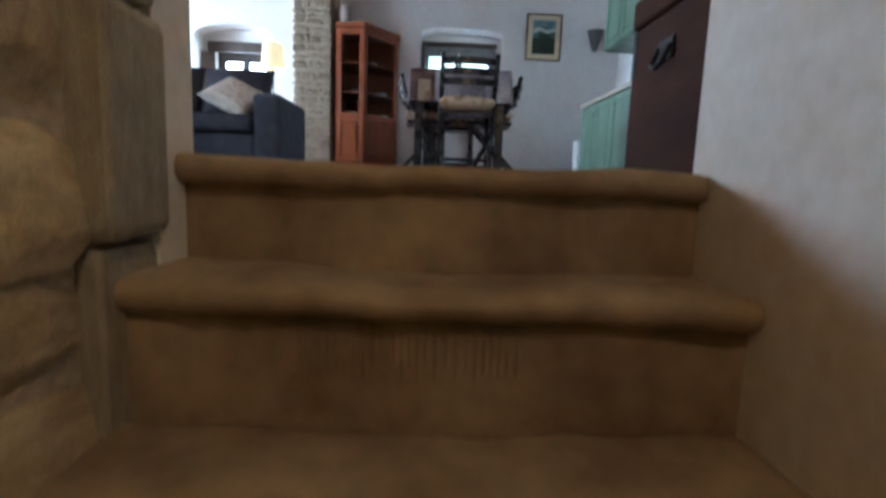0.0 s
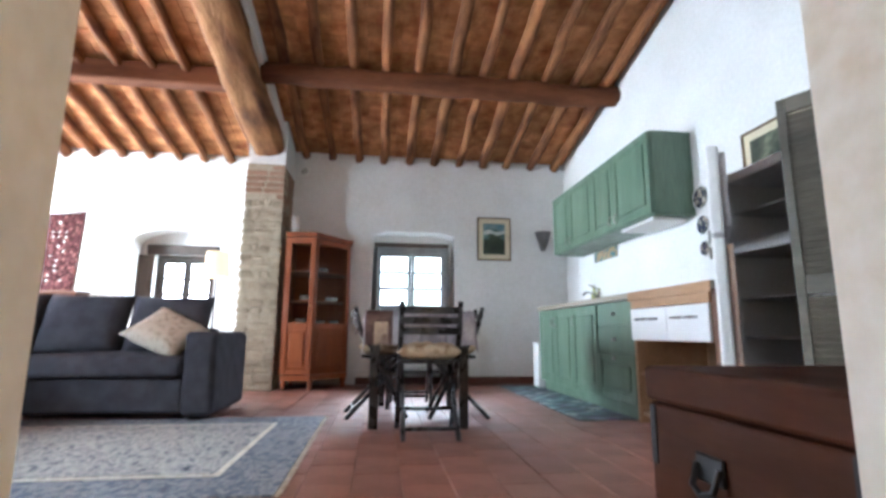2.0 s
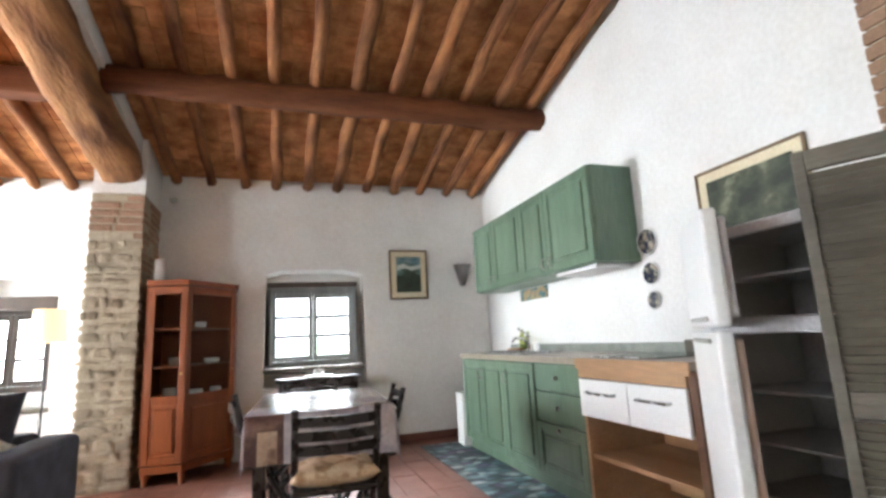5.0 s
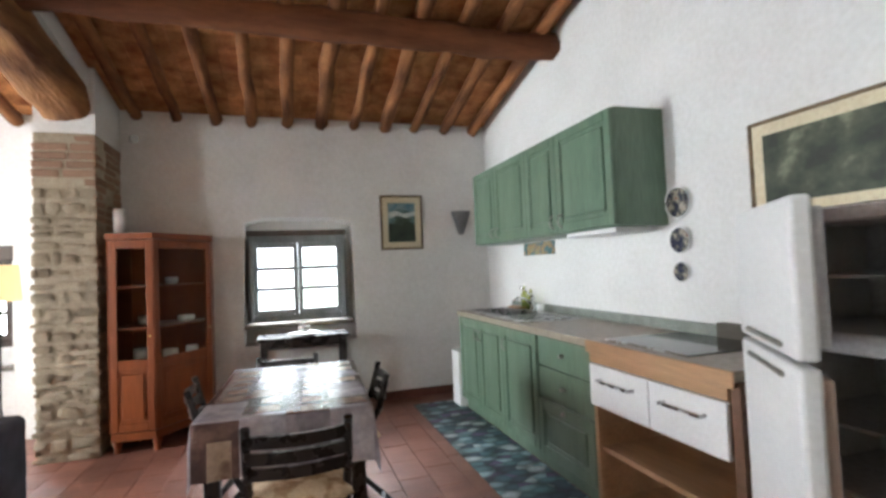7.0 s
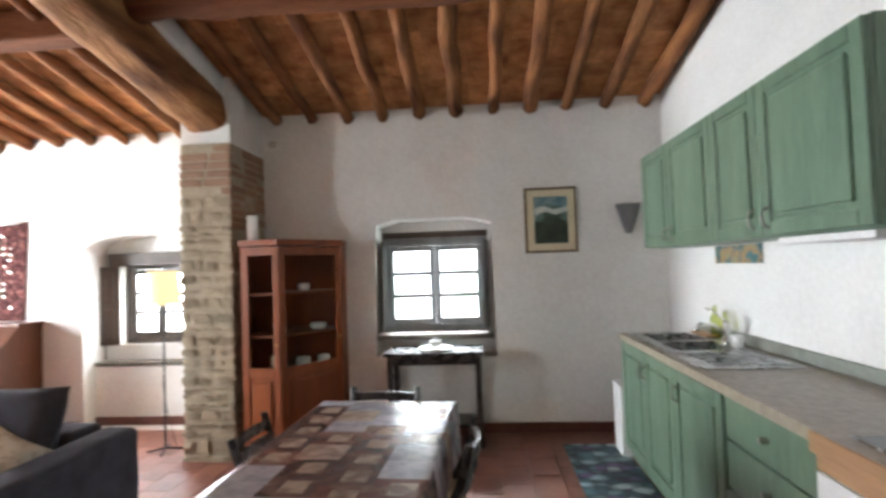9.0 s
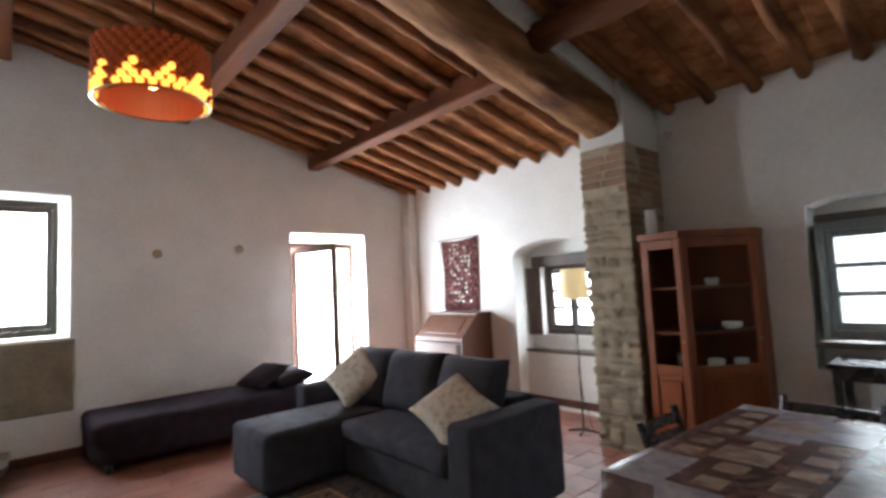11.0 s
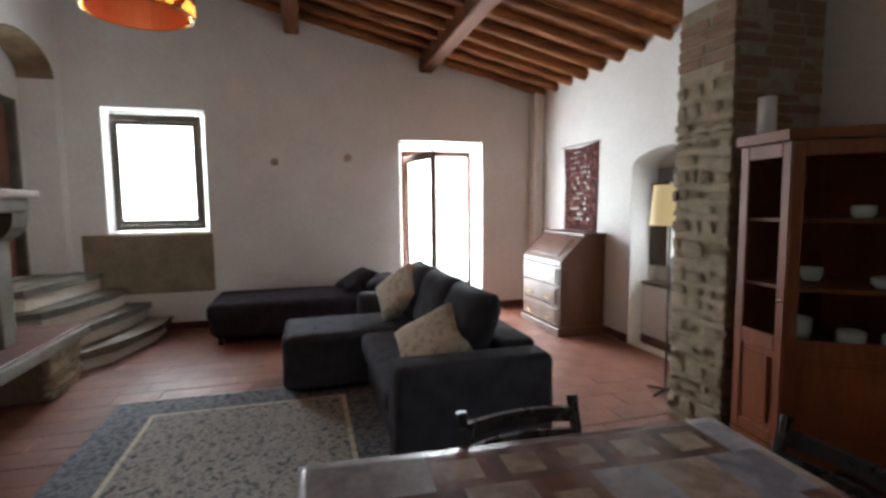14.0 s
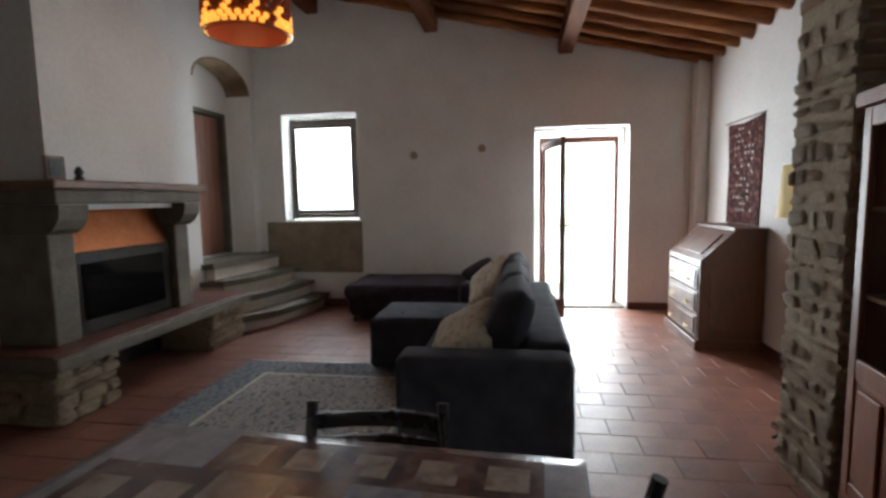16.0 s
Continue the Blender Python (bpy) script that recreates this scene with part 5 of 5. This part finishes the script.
for x, y, z, t, rz, k in ((-1.02, 5.27, 0.605, -50, 30, 5), (-2.32, 5.33, 0.67, -38, 30, 6)):
    b2 = pillow(0.44, 0.44, 0.15, k, 12, 0.10)
    b2.transform(pose(x, y, z, 0, 0, rz) @ pose(0, 0, 0, t, 0, 0) @ pose(0, 0, 0, 0, 42, 0))
    tagged(part("throw_pillow", b2, CUSHION, None, "", True), "beige patterned throw pillow on the sofa", "pillow", "throw pillows")

# ---- day bed ----
bdd = thing("day_bed", "low single bed under a dark purple cover", "bed")
b2 = soft_box(-4.41, -3.54, 3.63, 5.66, 0.06, 0.42, 0.06, 0.02)
for v in b2.verts:
    if v.co.z < 0.25:
        s = 0.02 * math.sin(v.co.y * 22) + 0.02 * math.sin(v.co.x * 25)
        v.co.x += s * (1 if v.co.x > -4 else 0)
        v.co.y += s * (-1 if v.co.y < 4.5 else 0)
part("cover", b2, BEDCLOTH, bdd, smooth=True)
for x in (-4.35, -3.62):
    for y in (3.75, 5.55):
        part("leg", box(x - 0.025, x + 0.025, y - 0.025, y + 0.025, 0, 0.12), BLACK, bdd)
b2 = pillow(0.70, 0.44, 0.16, 9, 12, 0.05)
b2.transform(pose(-3.95, 5.40, 0.50, -80, 0, 0))
tagged(part("bed_pillow", b2, BEDCLOTH, None, "", True), "dark bed pillow under the cover", "pillow")
b2 = pillow(0.46, 0.40, 0.12, 11, 12, 0.1)
b2.transform(pose(-3.82, 5.12, 0.57, -62, 0, 12))
tagged(part("bed_cushion", b2, BEDCLOTH, None, "", True), "dark square cushion leaning on the pillow", "pillow")

# ---- bureau ----
bu = thing("bureau", "carved dark wooden writing bureau with a sloping flap and drawers", "bureau")
X0, X1, Y0, Y1 = -3.74, -2.86, 7.10, NL - 0.015
side = [(Y0, 0.09), (Y1, 0.09), (Y1, 1.04), (Y0 + 0.27, 1.04), (Y0, 0.78)]
part("side_panel", slab(side, lambda u, v, d: (X1 - d, u, v), 0.025), BUREAUWOOD, bu)
part("side_panel", slab(side, lambda u, v, d: (X0 + d, u, v), 0.025), BUREAUWOOD, bu)
part("raised_panel", box(X1 + 0.0005, X1 + 0.006, Y0 + 0.08, Y1 - 0.08, 0.18, 0.70, 0.003), BUREAUWOOD, bu)
part("back_panel", box(X0 + 0.026, X1 - 0.026, Y1 - 0.02, Y1, 0.09, 1.04), BUREAUWOOD, bu)
part("top", box(X0 - 0.025, X1 + 0.025, Y0 + 0.25, Y1 + 0.005, 1.041, 1.065, 0.006, 2), BUREAUWOOD, bu)
part("plinth", box(X0 - 0.02, X1 + 0.02, Y0 - 0.03, Y1, 0.0, 0.089, 0.012, 2), BUREAUWOOD, bu)
ang = math.degrees(math.atan2(0.26, 0.27))
m = pose(0, Y0, 0.78, ang, 0, 0)
L = math.hypot(0.26, 0.27)
fl = part("flap", box(X0 + 0.026, X1 - 0.026, 0.0, L, -0.022, 0.0, 0.003, 1, None, m), BUREAUWOOD, bu)
part("flap_panel", box(X0 + 0.12, X1 - 0.12, 0.06, L - 0.06, 0.0005, 0.012, 0.008, 2, None, m), BUREAUWOOD, fl)
part("rail", box(X0 + 0.026, X1 - 0.026, Y0, Y0 + 0.03, 0.735, 0.779), BUREAUWOOD, bu)
for k in range(3):
    z0, z1 = 0.10 + 0.211 * k, 0.10 + 0.211 * k + 0.201
    dr = part("drawer", box(X0 + 0.028, X1 - 0.028, Y0 - 0.008, Y0 + 0.35, z0, z1, 0.004), BUREAUWOOD, bu)
    part("drawer_field", box(X0 + 0.07, X1 - 0.07, Y0 - 0.018, Y0 - 0.0085, z0 + 0.025, z1 - 0.025, 0.006), BUREAUWOOD, dr)
    for x in (X0 + 0.22, X1 - 0.22):
        part("pull", rod([(x - 0.045, Y0 - 0.019, z0 + 0.085), (x - 0.03, Y0 - 0.04, z0 + 0.065), (x + 0.03, Y0 - 0.04, z0 + 0.065), (x + 0.045, Y0 - 0.019, z0 + 0.085)], 0.005, 6), BRASS, dr)
bx = thing("wall_hanging", "dark maroon woven hanging with small mirror sequins", "wall hanging")
b2 = slab([(-3.74, 2.02), (-3.70, 1.6), (-3.72, 1.07), (-3.05, 1.07), (-3.03, 1.5), (-3.015, 2.03), (-3.4, 2.00)], lambda u, v, d: (u, NL - 0.012 + d, v), 0.01)
part("cloth", b2, WEAVING, bx)
rng = random.Random(5)
SEQ = mesh_of(turned([(0, 0.003), (0.011, 0.002), (0.013, 0)], 8), "sequin", [PEWTER])
for k in range(46):
    u, v = rng.randint(0, 5), rng.randint(0, 13)
    s = new("sequin", SEQ)
    s.parent = bx
    s.matrix_basis = pose(-3.55 + u * 0.07 + rng.uniform(-0.008, 0.008), NL - 0.0125, 1.2 + v * 0.058, 90 + rng.uniform(-14, 14), rng.uniform(-14, 14), 0)
part("hanging_rod", rod([(-3.78, NL - 0.018, 2.035), (-2.98, NL - 0.018, 2.035)], 0.007, 8), WALNUT, bx)

# ---- lamps ----
fl = thing("floor_lamp", "thin black floor lamp with a cream shade, lit", "lamp")
part("pole", rod([(-1.27, 7.08, 0.02), (-1.27, 7.08, 1.30)], 0.008, 8), IRON, fl)
for a in (20, 110, 200, 290):
    part("foot", rod([(-1.27, 7.08, 0.03), (-1.27 + 0.14 * math.cos(radians(a)), 7.08 + 0.14 * math.sin(radians(a)), 0.012)], 0.009, 8), IRON, fl)
part("shade", turned([(0.135, 1.22), (0.115, 1.50), (0.112, 1.50), (0.132, 1.22)], 28, None, pose(-1.27, 7.08, 0)), SHADE, fl, smooth=True)
part("cable", rod([(-1.265, 7.09, 0.75), (-1.30, 7.10, 0.55), (-1.26, 7.10, 0.3), (-1.25, 7.2, 0.01)], 0.003, 6), IRON, fl)
pdl = thing("pendant_lamp", "amber beaded drum pendant lamp, lit", "lamp")
PX, PY, PZ = -1.69, 3.71, 2.50
AMBER = plain("amber_beads", (0.16, 0.025, 0.01), 0.25, emit=0.10, emit_colour=(1.0, 0.18, 0.03))
HOTAMBER = plain("lit_amber_beads", (0.8, 0.3, 0.05), 0.25, emit=3.4, emit_colour=(1.0, 0.38, 0.05))
bead = {}
for nm, mt in (("dim", AMBER), ("hot", HOTAMBER)):
    b2 = bmesh.new()
    bmesh.ops.create_uvsphere(b2, u_segments=8, v_segments=6, radius=0.021)
    bead[nm] = mesh_of(b2, "bead", [mt], True)
for k in range(9):
    for i in range(30):
        a = 2 * math.pi * (i + 0.5 * (k % 2)) / 30
        o = new("bead", bead["hot" if (k < 2 and i % 5) or (k < 4 and i % 3 == 0) else "dim"])
        o.parent = pdl
        o.matrix_basis = pose(PX + 0.28 * math.cos(a), PY + 0.28 * math.sin(a), PZ + 0.03 + 0.034 * k)
part("drum", turned([(0.262, 0.0), (0.262, 0.32), (0.258, 0.32), (0.258, 0.0)], 36, None, pose(PX, PY, PZ)), plain("dark_amber_shade", (0.18, 0.03, 0.012), 0.5, emit=0.03, emit_colour=(1, 0.2, 0.03)), pdl)
part("ring", turned([(0.285, 0), (0.30, 0.005), (0.285, 0.012), (0.275, 0.005), (0.285, 0)], 36, None, pose(PX, PY, PZ)), BRASS, pdl)
part("bulb", turned([(0, 0), (0.04, 0.02), (0.05, 0.06), (0.03, 0.1), (0.015, 0.13), (0, 0.13)], 16, None, pose(PX, PY, PZ + 0.09)), plain("bulb", (1, 0.8, 0.5), 0.3, emit=18, emit_colour=(1, 0.62, 0.25)), pdl)
part("cord", rod([(PX, PY, PZ + 0.2), (PX, PY, roof(PY) - 0.02)], 0.005, 6), BLACK, pdl)
lamp("pendant_glow", "POINT", pose(PX, PY, PZ - 0.06), 6, (1, 0.5, 0.2), (0.08, 0))
lamp("floor_lamp_glow", "POINT", pose(-1.27, 7.08, 1.36), 3, (1, 0.72, 0.4), (0.05, 0))
# added warm lamp, out of view behind the walker, to brighten the stairwell
sl = thing("stair_lamp", "small warm globe lamp, added out of view to light the stairs", "lamp")
part("globe", turned([(0, -0.07), (0.05, -0.05), (0.07, 0.0), (0.05, 0.05), (0, 0.07)], 20, None, pose(0.98, 0.15, 1.55)), plain("warm_globe", (0.9, 0.8, 0.6), 0.4, emit=8, emit_colour=(1, 0.75, 0.4)), sl, smooth=True)
part("bracket", rod([(1.109, 0.15, 1.55), (1.04, 0.15, 1.55)], 0.012, 8), BRASS, sl)
lamp("added_stair_glow", "POINT", pose(0.92, 0.2, 1.42), 17, (1, 0.62, 0.28), (0.08, 0))

# ---- chest and folding screen by the entrance ----
cs = thing("chest", "reddish brown wooden chest with iron handles", "chest")
part("body", box(1.262, 1.95, 1.91, 2.50, 0.0, 0.445, 0.008, 2), CHESTWOOD, cs)
part("lid", box(1.255, 1.96, 1.902, 2.508, 0.449, 0.535, 0.012, 2), CHESTWOOD, cs)
hdl = part("handle", box(1.254, 1.2615, 2.22, 2.31, 0.31, 0.365, 0.003), IRON, cs, "black iron drop handle")
part("drop", rod([(1.252, 2.228, 0.345), (1.236, 2.232, 0.30), (1.232, 2.265, 0.288), (1.236, 2.298, 0.30), (1.252, 2.302, 0.345)], 0.007, 8), IRON, hdl)
for y in (1.92, 2.475):
    part("corner_strap", box(1.2575, 1.2615, y - 0.008, y + 0.016, 0.30, 0.44, 0.001), IRON, cs)
scn = thing("folding_screen", "grey-brown louvred wooden folding screen standing open", "screen")
SP = [(2.27, 3.09), (2.42, 2.78), (2.20, 2.47), (2.42, 2.20)]
for (ax, ay), (bx2, by2) in zip(SP, SP[1:]):
    L = math.hypot(bx2 - ax, by2 - ay)
    m = pose(ax, ay, 0, 0, 0, math.degrees(math.atan2(by2 - ay, bx2 - ax)))
    pn = part("screen_panel", box(0.002, 0.04, -0.012, 0.012, 0.02, 1.63, 0.004, 1, None, m), GREYWOOD, scn)
    part("stile", box(L - 0.04, L - 0.002, -0.012, 0.012, 0.02, 1.63, 0.004, 1, None, m), GREYWOOD, pn)
    for z0, z1 in ((0.02, 0.1), (0.78, 0.86), (1.56, 1.63)):
        part("rail", box(0.04, L - 0.04, -0.012, 0.012, z0, z1, 0.003, 1, None, m), GREYWOOD, pn)
    for z0, z1 in ((0.1, 0.78), (0.86, 1.56)):
        n = int((z1 - z0) / 0.026)
        for k in range(n):
            z = z0 + 0.013 + k * (z1 - z0 - 0.01) / n
            part("slat", box(0.038, L - 0.038, -0.003, 0.003, -0.016, 0.016, 0, 1, None, m @ pose(0, 0, z, 38, 0, 0)), GREYWOOD, pn)
hk = thing("iron_ring", "black iron ring on the stairwell wall", "ring")
part("ring", rod([(1.103, 1.57 + 0.035 * math.cos(a), 0.56 + 0.035 * math.sin(a)) for a in np.linspace(0, 6.28, 14)], 0.007, 6), IRON, hk)

# ---- stones, bricks and tiles ----
stone_face(pier, "x", 6.862, -0.965, -0.545, 0.0, 2.08, 0.085, 0.125, STONES, "stone", 0.042, 1, 0.5, 0.55)
stone_face(pier, "x", 6.872, -0.955, -0.55, 2.08, 2.495, 0.062, 0.20, BRICKS, "brick", 0.05, 2, 0.15)
stone_face(pier, "y", -0.560, 6.86, N, 0.0, 1.75, 0.085, 0.14, STONES, "stone", 0.04, 3, 0.5, 0.55)
stone_face(pier, "y", -0.568, 6.86, N, 1.75, 2.495, 0.062, 0.22, BRICKS, "brick", 0.045, 4, 0.12)
stone_face(pier, "y", -0.932, 6.86, NL, 0.0, 2.495, 0.12, 0.17, STONES, "stone", 0.045, 5, 0.5, 0.55)
stone_face(fp, "x", 2.785, -1.32, -0.87, 0.0, 0.352, 0.07, 0.16, STONES, "stone", 0.07, 6, 0.35)
stone_face(fp, "x", 2.785, -2.90, -2.40, 0.0, 0.352, 0.07, 0.16, STONES, "stone", 0.07, 7, 0.35)
stone_face(fp, "y", -0.875, 2.21, 2.80, 0.0, 0.352, 0.07, 0.16, STONES, "stone", 0.06, 8, 0.35)
stone_face(bpy.data.objects["brick_pilaster"], "y", E - 0.082, 2.775, 3.155, 1.3, roof(3.15) - 0.05, 0.068, 0.25, BRICKS, "brick", 0.03, 12, 0.12)
swall = bpy.data.objects["wall_stairs_stone"]
stone_face(swall, "y", 0.175, 0.3, 1.53, -0.9, 1.5, 0.15, 0.26, STAIRSTONES, "stone", 0.07, 9, 0.4)
stone_face(swall, "y", 0.18, 1.535, 1.668, -0.5, 1.9, 0.36, 0.30, JAMBSTONES, "stone", 0.10, 10, 0.12)


def floor_tiles():
    """Terracotta tiles in rows along y with staggered joints; those on the walked side are single pieces."""
    rng = random.Random(11)
    fl_ob = bpy.data.objects["floor"]
    tw, tl = 0.205, 0.31
    near = []
    far_v, far_f = [], []
    b2 = box(-tw / 2 + 0.002, tw / 2 - 0.002, -tl / 2 + 0.002, tl / 2 - 0.002, -0.012, 0, 0.0015)
    tile = mesh_of(b2, "tile", [TERRACOTTA])
    verts = [v.co.copy() for v in tile.vertices]
    polys = [tuple(p.vertices) for p in tile.polygons]
    x, row = W + tw / 2, 0
    while x < E:
        y = S - 0.5 + (row * 0.137) % tl
        while y < 7.75:
            start = 2.02 if 0.0 < x < 1.2 else 1.79 if x > -0.95 else 2.01
            cut = y + tl / 2 - start
            if 0.02 < cut < tl:
                k = len(far_v)
                far_v += [(v.x + x, y + tl / 2 + (v.y - tl / 2) * cut / tl, v.z - 0.001) for v in verts]
                far_f += [tuple(i + k for i in p) for p in polys]
            elif cut >= tl:
                pt = Vector((x, y, rng.uniform(-0.0015, 0.0008)))
                if 0.0 < x < 2.1 and y < 4.3 or -3.3 < x < -0.6 and 5.9 < y < 7.2:
                    near.append(pt)
                else:
                    k = len(far_v)
                    far_v += [tuple(v + pt) for v in verts]
                    far_f += [tuple(i + k for i in p) for p in polys]
            y += tl
        x += tw
        row += 1
    for pt in near[:300]:
        o = new("tile", tile)
        o.parent = fl_ob
        o.matrix_basis = pose(*pt)
    for pt in near[300:]:
        k = len(far_v)
        far_v += [tuple(v + pt) for v in verts]
        far_f += [tuple(i + k for i in p) for p in polys]
    me = bpy.data.meshes.new("tiles")
    me.from_pydata(far_v, [], far_f)
    me.materials.append(TERRACOTTA)
    o = tagged(new("tiles", me), kind="stuff")
    o.parent = fl_ob


floor_tiles()
